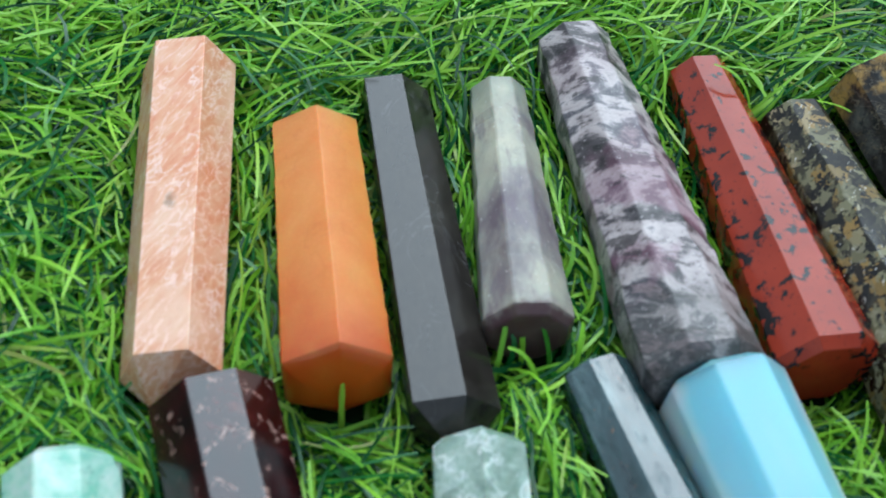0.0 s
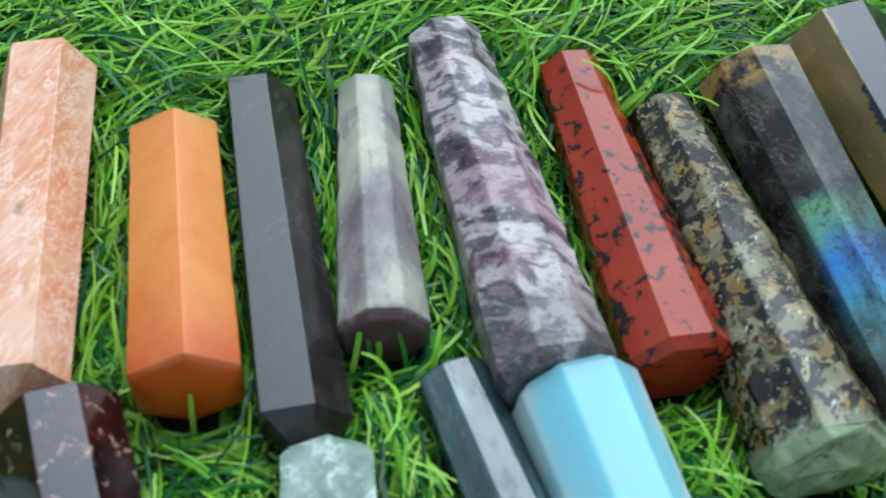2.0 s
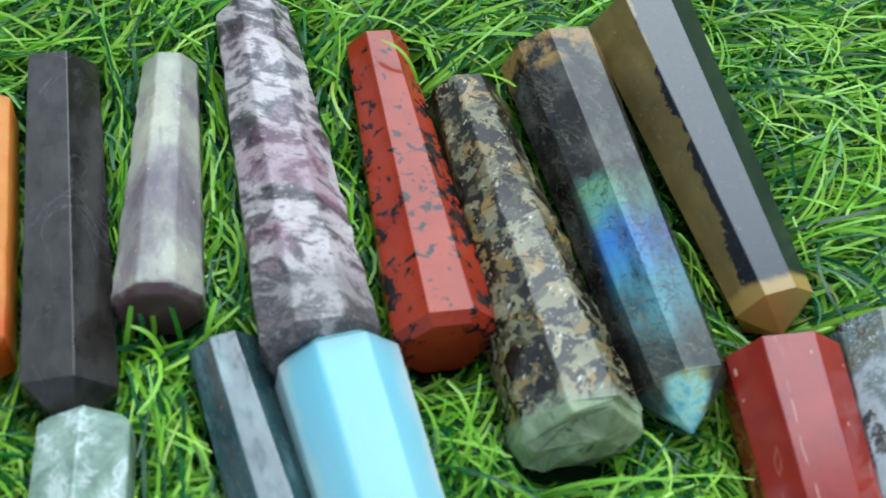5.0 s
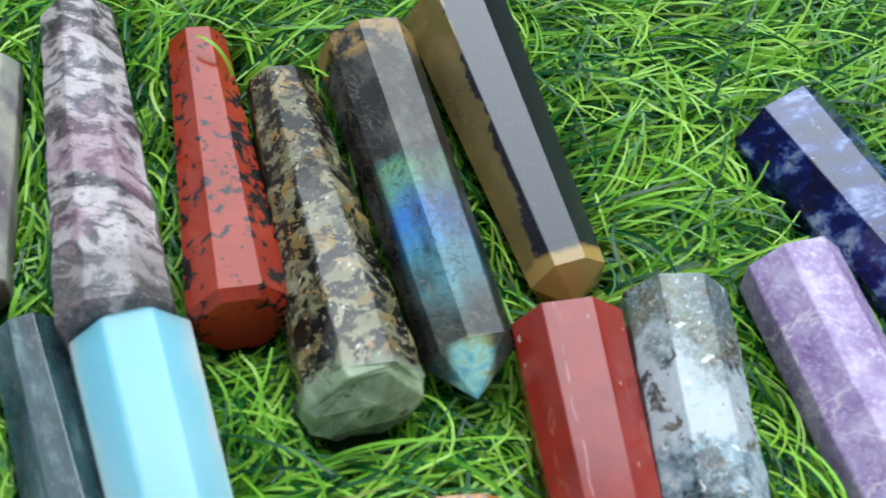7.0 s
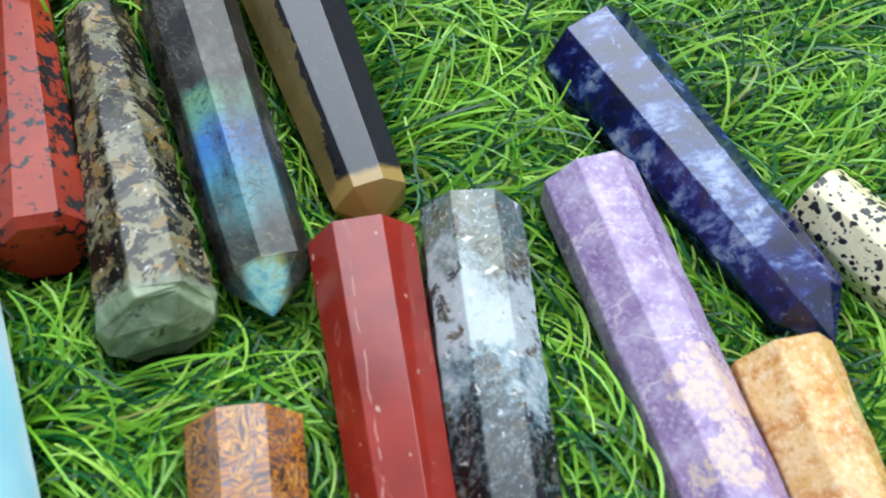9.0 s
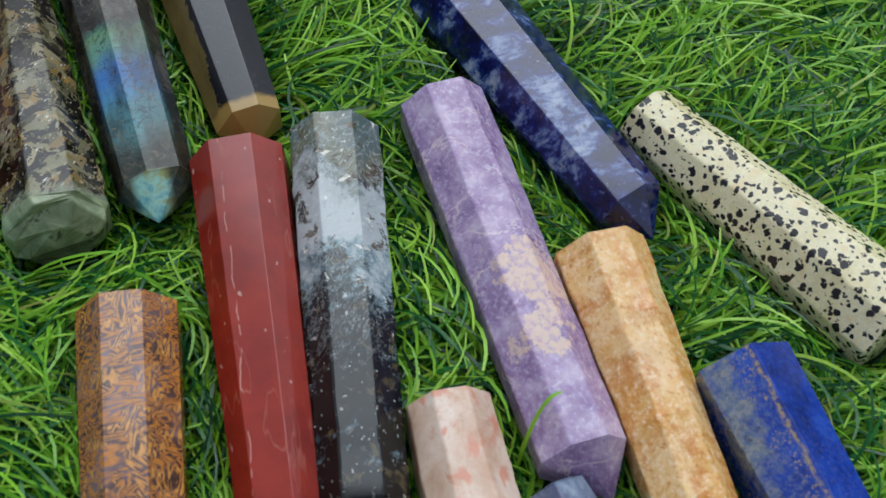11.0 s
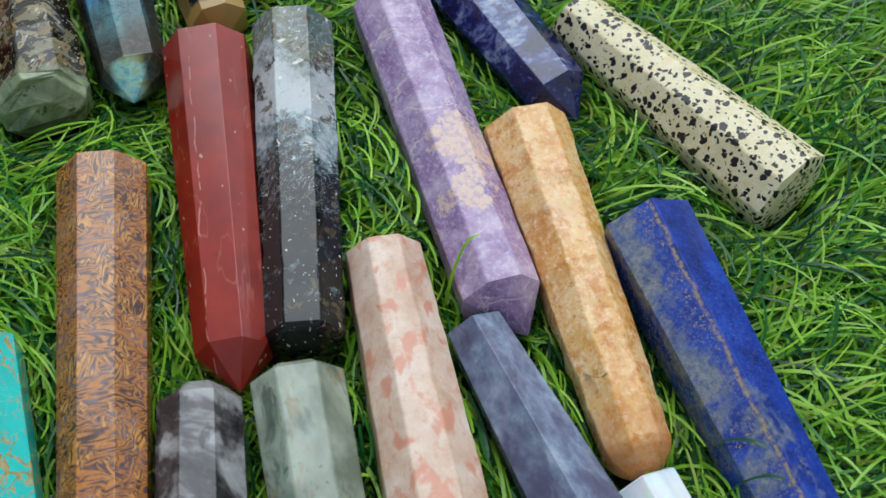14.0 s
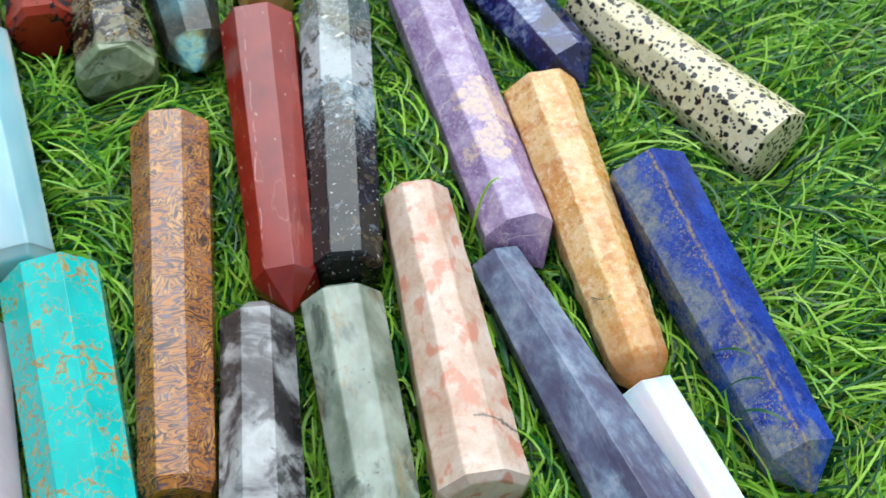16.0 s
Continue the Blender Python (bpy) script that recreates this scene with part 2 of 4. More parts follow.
def mat_labradorite():
    m = Mat("labradorite", 0.12, 0.27)
    a = m.noise(0.9, 6, 0.62, 0.2, stretch=(0.7, 1.2, 1))
    x, y = m.along(0), m.along(1)
    col = m.ramp(a, (0.36, C(24, 22, 19)), (0.5, C(44, 42, 38)), (0.6, C(78, 78, 72)), (0.7, C(108, 100, 80)))
    wob = m.math("ADD", x, m.math("MULTIPLY", m.math("SUBTRACT", m.noise(1.1, 5, 0.6, 0.2, shift=(2, 8, 0)), 0.5), 1.2))
    place = m.math("ADD", m.math("MULTIPLY", wob, 0.1), 0.5)
    # a golden brown corner at the far end, and a pale seam beside it
    gold = m.math("MULTIPLY", m.ramp(place, (0.13, 0.85), (0.17, 0.0)), m.ramp(m.noise(1.3, 4, shift=(5, 1, 1)), (0.42, 0.0), (0.5, 1.0)))
    col = m.mix(gold, col, C(158, 126, 70))
    # the flash: green, then blue, then steel towards the tip
    hue = m.ramp(place, (0.44, C(56, 120, 130)), (0.48, C(98, 142, 104)), (0.55, C(96, 150, 134)), (0.6, C(58, 118, 186)), (0.68, C(70, 142, 190)), (0.73, C(92, 158, 172)), (0.78, C(86, 150, 158)), (0.88, C(104, 116, 104)))
    hit = m.ramp(m.noise(0.7, 4, 0.58, 0.3, stretch=(0.6, 1.4, 1), shift=(6, 2, 2)), (0.36, 0.35), (0.48, 0.95))
    zone = m.ramp(place, (0.45, 0.0), (0.475, 1.0), (0.8, 0.9), (0.86, 0.35), (0.92, 0.3))
    left = m.ramp(m.math("ADD", m.math("MULTIPLY", y, 0.5), 0.5), (0.06, 0.0), (0.16, 1.0), (0.48, 1.0), (0.54, 0.6), (0.83, 0.5), (0.88, 0.05))
    col = m.mix(m.math("MULTIPLY", m.math("MULTIPLY", hit, zone), left), col, hue)
    # dark cleavage lines across the flash and pale hair cracks in the dark half
    col = m.mix(veins(m, 1.8, 0.018, 0.8, 0.4, (0.5, 1.6, 1), (3, 3, 0), (0, 0, 25)), col, C(22, 28, 30))
    col = m.mix(veins(m, 2.2, 0.02, 0.7, 0.4, (1.5, 0.5, 1), (1, 6, 0), (0, 0, 12)), col, C(24, 34, 40))
    col = m.mix(veins(m, 1.6, 0.012, 0.5, 0.4, (0.6, 1.4, 1), (8, 3, 0), (0, 0, -30)), col, C(132, 124, 104))
    col = m.mix(veins(m, 2.2, 0.012, 0.5, 0.5, (1.2, 0.7, 1), (2, 3, 6), (0, 0, 40)), col, C(128, 114, 84))
    # the polished point's pale green and blue shine, painted on its front face
    tip = m.ramp(m.math("ADD", m.math("MULTIPLY", x, 0.1), 0.5), (0.925, 0.0), (0.935, 0.9))
    face = m.ramp(m.math("ABSOLUTE", m.math("ADD", y, 0.12)), (0.3, 1.0), (0.5, 0.1))
    col = m.mix(m.math("MULTIPLY", tip, face), col, m.ramp(m.noise(1.6, 4, 0.6, 0.2, shift=(1, 1, 1)), (0.36, C(96, 176, 190)), (0.5, C(176, 232, 216)), (0.62, C(170, 180, 120))))
    return m.done(col)


def mat_pyrite():
    m = Mat("gold_banded_hawk_eye", 0.2, 0.6)
    a = m.noise(0.8, 5, 0.6, 0.5, stretch=(0.6, 1, 1))
    f = m.noise(8, 4, 0.7)
    gold = m.ramp(a, (0.3, C(92, 80, 42)), (0.5, C(116, 100, 58)), (0.7, C(142, 116, 66)))
    gold = m.mix(m.ramp(f, (0.62, 0.0), (0.72, 0.5)), gold, C(196, 176, 128))
    dark = m.ramp(f, (0.35, C(17, 18, 23)), (0.6, C(32, 34, 40)), (0.72, C(60, 59, 58)))
    edge = m.math("ADD", m.along(1), m.math("MULTIPLY", m.math("SUBTRACT", m.noise(1.4, 5, 0.65, 0.8), 0.5), 0.5))
    edge = m.math("ADD", edge, m.math("MULTIPLY", m.along(0), 0.012))
    col = m.mix(m.ramp(m.math("ADD", edge, 1.0), (0.38, 0.0), (0.41, 1.0)), gold, dark)
    tip = m.ramp(m.math("MULTIPLY", m.math("ADD", m.along(0), m.math("MULTIPLY", a, 0.6)), 0.1), (0.385, 0.0), (0.4, 1.0))
    col = m.mix(tip, col, C(170, 138, 76))
    return m.done(col)


def mat_sodalite():
    m = Mat("sodalite", 0.11, 0.75)
    big = m.noise(0.55, 3, 0.5, 0.2, shift=(7, 2, 1))
    a = m.noise(1.5, 7, 0.66, 0.25, stretch=(1.3, 0.7, 0.9), turn=(0, 0, 20))
    a = m.math("ADD", a, m.math("MULTIPLY", m.math("SUBTRACT", big, 0.5), 0.35))
    col = m.ramp(a, (0.36, C(6, 10, 50)), (0.49, C(10, 18, 82)), (0.54, C(24, 40, 112)), (0.58, C(78, 98, 150)), (0.66, C(144, 156, 182)), (0.8, C(190, 196, 206)))
    spot = m.noise(5, 5, 0.7, shift=(1, 1, 3))
    col = m.mix(m.ramp(spot, (0.57, 0.0), (0.62, 0.75)), col, C(10, 18, 74))
    col = m.mix(m.ramp(m.noise(3.4, 5, 0.7, shift=(4, 4, 9)), (0.61, 0.0), (0.66, 0.6)), col, C(120, 136, 176))
    col = m.mix(m.ramp(m.noise(1.3, 4, 0.6, shift=(8, 2, 4)), (0.66, 0.0), (0.7, 0.7)), col, C(46, 42, 44))
    return m.done(col)


def mat_dalmatian():
    m = Mat("dalmatian_stone", 0.25, 0.4)
    base = m.ramp(m.noise(1.0, 5, 0.6), (0.35, C(228, 214, 164)), (0.55, C(244, 234, 194)), (0.66, C(238, 214, 164)), (0.75, C(218, 188, 140)))
    base = m.mix(m.ramp(m.noise(16, 3), (0.4, 0.25), (0.6, 0.0)), base, C(190, 188, 156))
    col = base
    # round and ragged spots, each of a size of its own
    for size, most in ((3.7, 0.45), (5.8, 0.42)):
        lie = dict(stretch=(1.0, 1.0, 1.0), warp=0.1)
        tone = m.n("ShaderNodeSeparateColor")
        m.link(m.cells(size, "F1", out="Color", **lie), tone.inputs[0])
        d = m.math("ADD", m.cells(size, "F1", **lie), m.math("MULTIPLY", tone.outputs[0], 0.34))
        d = m.math("ADD", d, m.math("MULTIPLY", m.math("SUBTRACT", m.noise(5, 3), 0.5), 0.35))
        col = m.mix(m.ramp(d, (most, 1.0), (most + 0.04, 0.0)), col, C(30, 30, 34))
    return m.done(col)


def mat_garnet():
    m = Mat("garnet", 0.13, 0.36, IOR=1.68)
    a = m.noise(1.3, 6, 0.65, 0.5)
    col = m.ramp(a, (0.38, C(14, 5, 6)), (0.6, C(44, 10, 12)), (0.75, C(90, 38, 32)))
    col = m.mix(m.ramp(m.noise(3.2, 5, 0.6, 0.6, shift=(1, 2, 3)), (0.6, 0.0), (0.68, 0.8)), col, C(176, 140, 126))
    m.bump(a, 0.05)
    return m.done(col)


def mat_chryso():
    m = Mat("chrysoprase", 0.22, Subsurface_Weight=0.15, Subsurface_Scale=0.003)
    a = m.noise(1.1, 6, 0.65, 0.3)
    col = m.ramp(a, (0.35, C(120, 186, 160)), (0.52, C(182, 214, 196)), (0.65, C(214, 220, 212)))
    line = m.noise(2.4, 5, 0.7, 0.6, stretch=(1.4, 0.5, 1), shift=(2, 2, 1))
    col = m.mix(m.ramp(line, (0.58, 0.0), (0.66, 0.6)), col, C(70, 128, 104))
    return m.done(col)


def mat_clear():
    m = Mat("pale_green_fluorite", 0.1, Subsurface_Weight=0.25, Subsurface_Scale=0.004)
    a = m.noise(1.2, 6, 0.64, 0.2)
    col = m.ramp(a, (0.35, C(112, 136, 118)), (0.55, C(154, 174, 158)), (0.72, C(196, 210, 200)))
    col = m.mix(veins(m, 1.3, 0.05, 0.7), col, C(222, 230, 224))
    col = m.mix(m.ramp(m.noise(2.6, 5, 0.7, 0.6, shift=(3, 1, 8)), (0.56, 0.0), (0.7, 0.5)), col, C(96, 116, 104))
    return m.done(col)


def mat_teal():
    m = Mat("green_kyanite", 0.14, 0.5, IOR=1.75)
    a = m.noise(1.5, 6, 0.66, 0.3, stretch=(0.35, 1.6, 1.6))
    col = m.ramp(a, (0.35, C(22, 42, 44)), (0.55, C(44, 72, 74)), (0.72, C(98, 124, 124)))
    pits = m.noise(3.4, 5, 0.7, 0.2, stretch=(0.6, 1.3, 1.3), shift=(2, 2, 9))
    m.set("Roughness", m.ramp(pits, (0.5, 0.13), (0.62, 0.42)))
    col = m.mix(m.ramp(m.noise(7, 4, 0.7), (0.64, 0.0), (0.7, 0.8)), col, C(160, 110, 70))
    return m.done(col)


def mat_opalite():
    m = Mat("opalite", 0.1, 0.4, Subsurface_Weight=1.0, Subsurface_Scale=0.014, Subsurface_Radius=(0.5, 0.85, 1.0))
    a = m.noise(0.35, 2, shift=(2, 2, 2))
    x = m.math("MULTIPLY", m.math("ADD", m.math("ADD", m.along(0), 5.0), a), 0.1)
    col = m.ramp(x, (0.0, C(188, 224, 220)), (0.07, C(116, 188, 210)), (0.14, C(134, 200, 214)), (0.4, C(146, 200, 210)), (0.75, C(132, 182, 192)), (1.0, C(142, 184, 192)))
    # pink and yellow glow along the edges, painted into the colour
    side = m.math("ADD", m.math("ABSOLUTE", m.along(1)), m.math("MULTIPLY", m.noise(0.8, 2, shift=(2, 6, 1)), 0.4))
    col = m.mix(m.ramp(m.math("MULTIPLY", side, 0.5), (0.56, 0.0), (0.7, 0.45)), col, m.ramp(m.noise(0.8, 3, 0.5, 0.4, shift=(1, 1, 1)), (0.42, C(242, 214, 208)), (0.55, C(242, 228, 190))))
    milk = m.noise(0.4, 2, 0.5, 0.3, stretch=(0.5, 1.2, 1), shift=(8, 2, 1))
    col = m.mix(m.ramp(milk, (0.45, 0.0), (0.7, 0.3)), col, C(206, 234, 236))
    return m.done(col)


def mat_jasper():
    m = Mat("red_jasper", 0.13)
    a = m.noise(0.7, 4, 0.6)
    col = m.ramp(a, (0.35, C(156, 46, 32)), (0.65, C(130, 36, 28)))
    col = m.mix(veins(m, 0.5, 0.006, 0.4, 0.1, (0.25, 1.3, 1), (1, 2, 3)), col, C(196, 124, 104))
    speck = m.cells(2.2, "F1", stretch=(0.8, 1.2, 1.2))
    thin = m.noise(1.8, 2, shift=(5, 5, 1))
    col = m.mix(m.ramp(m.math("ADD", speck, m.math("MULTIPLY", thin, 0.28)), (0.17, 0.8), (0.2, 0.0)), col, C(206, 160, 140))
    big = m.math("ADD", m.cells(1.3, "F1", stretch=(0.8, 1.1, 1.1), warp=0.35), m.math("MULTIPLY", m.noise(2.2, 3, shift=(1, 4, 4)), 0.3))
    col = m.mix(m.ramp(big, (0.2, 0.8), (0.23, 0.0)), col, C(204, 168, 150))
    col = m.mix(m.ramp(m.noise(3, 6, 0.75, 0.3, shift=(2, 2, 7)), (0.58, 0.0), (0.7, 0.4)), col, C(110, 28, 22))
    crack = m.math("ADD", m.along(1), m.math("ADD", 0.22, m.math("MULTIPLY", m.noise(0.6, 5, 0.5, shift=(4, 1, 1)), 0.5)))
    crack = m.math("MULTIPLY", m.ramp(m.math("ABSOLUTE", crack), (0.008, 0.7), (0.02, 0.0)), m.ramp(m.noise(1.4, 2, shift=(1, 9, 1)), (0.48, 0.0), (0.52, 1.0)))
    col = m.mix(crack, col, C(206, 150, 134))
    return m.done(col)


def mat_moss():
    m = Mat("black_and_white_moss_quartz", 0.1, 0.42, Subsurface_Weight=0.08, Subsurface_Scale=0.003)
    n1 = m.noise(0.85, 7, 0.66, 0.3)
    x = m.math("ADD", m.math("MULTIPLY", m.along(0), 0.1), m.math("MULTIPLY", m.math("SUBTRACT", n1, 0.5), 0.85))
    x = m.math("ADD", x, m.math("MULTIPLY", m.math("SUBTRACT", 0.1, m.along(1)), 0.03))
    col = m.ramp(m.math("ADD", x, 0.5), (0.0, C(84, 102, 98)), (0.12, C(104, 106, 84)), (0.18, C(118, 132, 130)), (0.24, C(170, 178, 178)), (0.36, C(182, 191, 192)), (0.43, C(116, 140, 146)), (0.5, C(34, 50, 52)), (0.6, C(9, 15, 15)))
    # brown and black moss in the pale half
    moss = m.noise(1.5, 6, 0.68, 0.5, shift=(4, 4, 4))
    col = m.mix(m.ramp(moss, (0.56, 0.0), (0.59, 0.9)), col, m.ramp(m.noise(2.2, 3), (0.42, C(20, 20, 17)), (0.54, C(84, 74, 48))))
    col = m.mix(m.ramp(m.noise(1.9, 5, 0.7, 0.3, shift=(1, 8, 4)), (0.6, 0.0), (0.7, 0.4)), col, C(132, 158, 168))
    # pale chips and pits, their glints painted into the colour
    chip = m.noise(4.5, 3, 0.6, 0.5, stretch=(1, 0.6, 1), shift=(2, 2, 6))
    col = m.mix(m.math("MULTIPLY", m.ramp(chip, (0.66, 0.0), (0.68, 0.85)), m.ramp(x, (0.0, 1.0), (0.12, 0.15))), col, C(226, 224, 212))
    col = m.mix(m.ramp(m.noise(9, 1, 0.5), (0.72, 0.0), (0.735, 0.7)), col, C(206, 214, 212))
    # pale crinkled feathers towards the dark end
    feather = m.noise(2.4, 6, 0.7, 0.9, stretch=(0.7, 1.5, 1), shift=(2, 5, 8), turn=(0, 0, 40))
    col = m.mix(m.ramp(m.math("ABSOLUTE", m.math("SUBTRACT", feather, 0.5)), (0.0, 0.6), (0.016, 0.0)), col, m.ramp(x, (0.0, C(206, 214, 212)), (0.16, C(20, 30, 32))))
    m.bump(m.mix(0.5, n1, chip), 0.06, 0.0003)
    return m.done(col)


def mat_amethyst():
    m = Mat("lavender_amethyst", 0.22, 0.36, Subsurface_Weight=0.2, Subsurface_Scale=0.003)
    a = m.noise(1.0, 6, 0.64, 0.3)
    col = m.ramp(a, (0.3, C(124, 94, 140)), (0.44, C(152, 126, 166)), (0.56, C(178, 156, 188)), (0.72, C(206, 192, 210)))
    f = m.noise(8, 4, 0.7)
    col = m.mix(m.ramp(f, (0.5, 0.0), (0.68, 0.5)), col, C(226, 216, 236))
    col = m.mix(veins(m, 0.7, 0.016, 0.85, 0.5, (1.3, 0.7, 1)), col, C(226, 208, 212))
    col = m.mix(veins(m, 0.55, 0.008, 0.7, 0.5, (0.8, 1.0, 1), (7, 2, 2), (0, 0, 40)), col, C(222, 206, 204))
    col = m.mix(m.ramp(m.noise(2.4, 6, 0.72, 0.3, stretch=(1.3, 0.8, 1), shift=(4, 6, 2)), (0.57, 0.0), (0.68, 0.45)), col, C(142, 102, 168))
    rag = m.math("MULTIPLY", m.math("SUBTRACT", m.noise(2.2, 6, 0.7, 0.3, shift=(2, 0, 1)), 0.5), 2.6)
    for place, size in (((0.85, 0.3, 2.0), 0.75), ((2.3, -0.1, 2.0), 0.5)):
        far = m.n("ShaderNodeVectorMath", operation="DISTANCE")
        m.link(m.vec(m.co, (1, 1, 0.3)), far.inputs[0])
        far.inputs[1].default_value = (place[0], place[1], 0.6)
        edge = m.math("ADD", m.math("SUBTRACT", far.outputs["Value"], size), rag)
        col = m.mix(m.ramp(m.math("ADD", edge, 0.5), (0.46, 0.8), (0.56, 0.0)), col, m.ramp(m.noise(6, 4, 0.6), (0.4, C(200, 172, 180)), (0.52, C(228, 202, 176))))
    return m.done(col)


def mat_yellow():
    m = Mat("golden_quartz", 0.2, Subsurface_Weight=0.12, Subsurface_Scale=0.003)
    a = m.noise(0.7, 6, 0.62, 0.4)
    col = m.ramp(a, (0.3, C(214, 142, 58)), (0.42, C(230, 178, 104)), (0.55, C(240, 200, 142)), (0.68, C(238, 196, 148)), (0.78, C(218, 150, 62)))
    col = m.mix(m.ramp(m.noise(1.5, 6, 0.72, 0.3), (0.5, 0.0), (0.62, 0.75)), col, C(206, 124, 36))
    grain = m.noise(6, 6, 0.78, shift=(1, 5, 2))
    col = m.mix(m.ramp(grain, (0.53, 0.0), (0.6, 0.7)), col, C(250, 224, 186))
    col = m.mix(m.ramp(grain, (0.38, 0.7), (0.44, 0.0)), col, C(190, 112, 34))
    low = m.math("ADD", m.math("MULTIPLY", m.along(0), 0.1), m.math("MULTIPLY", m.noise(1.4, 5, 0.65, shift=(6, 1, 1)), 0.3))
    col = m.mix(m.ramp(low, (0.52, 0.0), (0.62, 0.6)), col, C(196, 112, 28))
    m.set("Roughness", m.ramp(m.noise(2.4, 5, 0.7), (0.35, 0.12), (0.65, 0.42)))
    m.bump(m.mix(0.75, grain, m.noise(1.3, 2)), 0.35, 0.0006)
    return m.done(col)


def mat_lapis():
    m = Mat("lapis_lazuli", 0.2, 0.6)
    a = m.noise(0.9, 6, 0.66, 0.3)
    col = m.ramp(a, (0.3, C(10, 36, 104)), (0.5, C(20, 60, 158)), (0.7, C(34, 86, 190)))
    y = m.along(1)
    left = m.ramp(m.math("ADD", y, 0.5), (0.3, 1.0), (0.45, 0.15))
    cloud = m.noise(0.75, 6, 0.66, 0.3, shift=(0, 3, 2))
    side = m.math("ADD", m.math("SUBTRACT", cloud, m.math("MULTIPLY", y, 0.1)), m.math("MULTIPLY", m.along(0), 0.014))
    col = m.mix(m.ramp(side, (0.54, 0.0), (0.64, 0.85)), col, m.ramp(m.noise(5, 5, 0.7), (0.4, C(96, 112, 128)), (0.6, C(146, 150, 140))))
    # blue-grey grain
    col = m.mix(m.math("MULTIPLY", m.ramp(m.noise(8, 5, 0.75, shift=(9, 9, 9)), (0.5, 0.0), (0.62, 0.75)), m.math("ADD", left, 0.15)), col, C(86, 106, 148))
    col = m.mix(m.ramp(m.noise(5, 5, 0.75, shift=(2, 9, 4)), (0.56, 0.0), (0.66, 0.7)), col, C(8, 22, 74))
    # gold dust, thick in clouds
    dust = m.math("MULTIPLY", m.ramp(m.noise(17, 3, 0.65), (0.58, 0.0), (0.63, 0.95)), m.ramp(m.noise(0.9, 4, 0.6, shift=(6, 1, 3)), (0.42, 0.1), (0.54, 1.0)))
    col = m.mix(m.math("MULTIPLY", dust, left), col, C(176, 154, 96))
    # one long gold seam beside the ridge
    seam = m.math("ADD", m.math("SUBTRACT", y, -0.12), m.math("MULTIPLY", m.math("SUBTRACT", m.noise(1.2, 5, 0.6), 0.5), 0.35))
    col = m.mix(m.math("MULTIPLY", m.ramp(m.math("ABSOLUTE", seam), (0.0, 0.9), (0.06, 0.0)), m.ramp(m.noise(11, 3), (0.42, 0.1), (0.54, 1.0))), col, C(184, 160, 96))
    m.bump(m.noise(6, 4), 0.04)
    return m.done(col)


def mat_bronzite():
    m = Mat("brown_flame_stone", 0.14, 0.6)
    ground = m.ramp(m.noise(1.2, 4, 0.6, 0.4), (0.36, C(58, 32, 24)), (0.5, C(88, 60, 56)), (0.64, C(116, 94, 98)))
    col = ground
    # amber fibres that flow in bundles, each bundle with a slant of its own
    for k, (size, turn, tint) in enumerate(((1.7, 62, C(202, 130, 50)), (1.9, -48, C(212, 144, 62)), (2.0, 10, C(218, 152, 70)), (1.6, 85, C(196, 124, 46)))):
        n = m.noise(size, 1, 0.4, 0.9, stretch=(0.5, 2.2, 1.8), shift=(3 * k, 7, 2 * k), turn=(0, 0, turn))
        fibre = m.ramp(n, (0.27, 0.0), (0.3, 1.0), (0.36, 1.0), (0.385, 0.0), (0.42, 0.0), (0.445, 1.0), (0.49, 1.0), (0.515, 0.0), (0.55, 0.0), (0.575, 1.0), (0.62, 1.0), (0.65, 0.0), (0.7, 0.0), (0.73, 1.0))
        gate = 0.9 if k == 0 else m.ramp(m.noise(1.3, 2, shift=(9 + 5 * k, 1, 4)), (0.47, 0.0), (0.5, 0.95))
        if k:
            col = m.mix(gate, col, ground)
        col = m.mix(m.math("MULTIPLY", fibre, gate), col, m.mix(m.ramp(m.noise(9, 3, 0.6), (0.4, 0.0), (0.65, 0.5)), tint, C(150, 84, 30)))
    m.bump(m.noise(4, 4), 0.03)
    return m.done(col)


def mat_sunstone():
    m = Mat("pink_sunstone", 0.22, 0.35, Subsurface_Weight=0.12, Subsurface_Scale=0.002)
    a = m.noise(1.0, 6, 0.62, 0.4)
    col = m.ramp(a, (0.34, C(200, 162, 136)), (0.5, C(219, 192, 170)), (0.66, C(230, 212, 196)))
    s = m.noise(1.7, 4, 0.55, 0.3, stretch=(0.7, 1, 1), shift=(6, 1, 1))
    col = m.mix(m.ramp(s, (0.53, 0.0), (0.6, 0.75)), col, C(214, 136, 108))
    col = m.mix(m.ramp(m.noise(4, 6, 0.72, 0.3, shift=(8, 1, 3)), (0.55, 0.0), (0.64, 0.5)), col, C(196, 152, 124))
    # one short dark crack across the wide end
    bend = m.math("ADD", m.math("MULTIPLY", m.along(1), 0.25), m.math("MULTIPLY", m.noise(2.5, 4, 0.6), 0.5))
    off = m.math("ABSOLUTE", m.math("SUBTRACT", m.math("SUBTRACT", m.along(0), 2.75), bend))
    crack = m.math("MULTIPLY", m.ramp(off, (0.015, 0.8), (0.05, 0.0)), m.ramp(m.math("ADD", m.along(1), 0.5), (0.5, 0.0), (0.56, 1.0)))
    col = m.mix(crack, col, C(84, 76, 76))
    col = m.mix(m.ramp(m.noise(12, 4, 0.7), (0.56, 0.0), (0.72, 0.35)), col, C(206, 150, 124))
    return m.done(col)


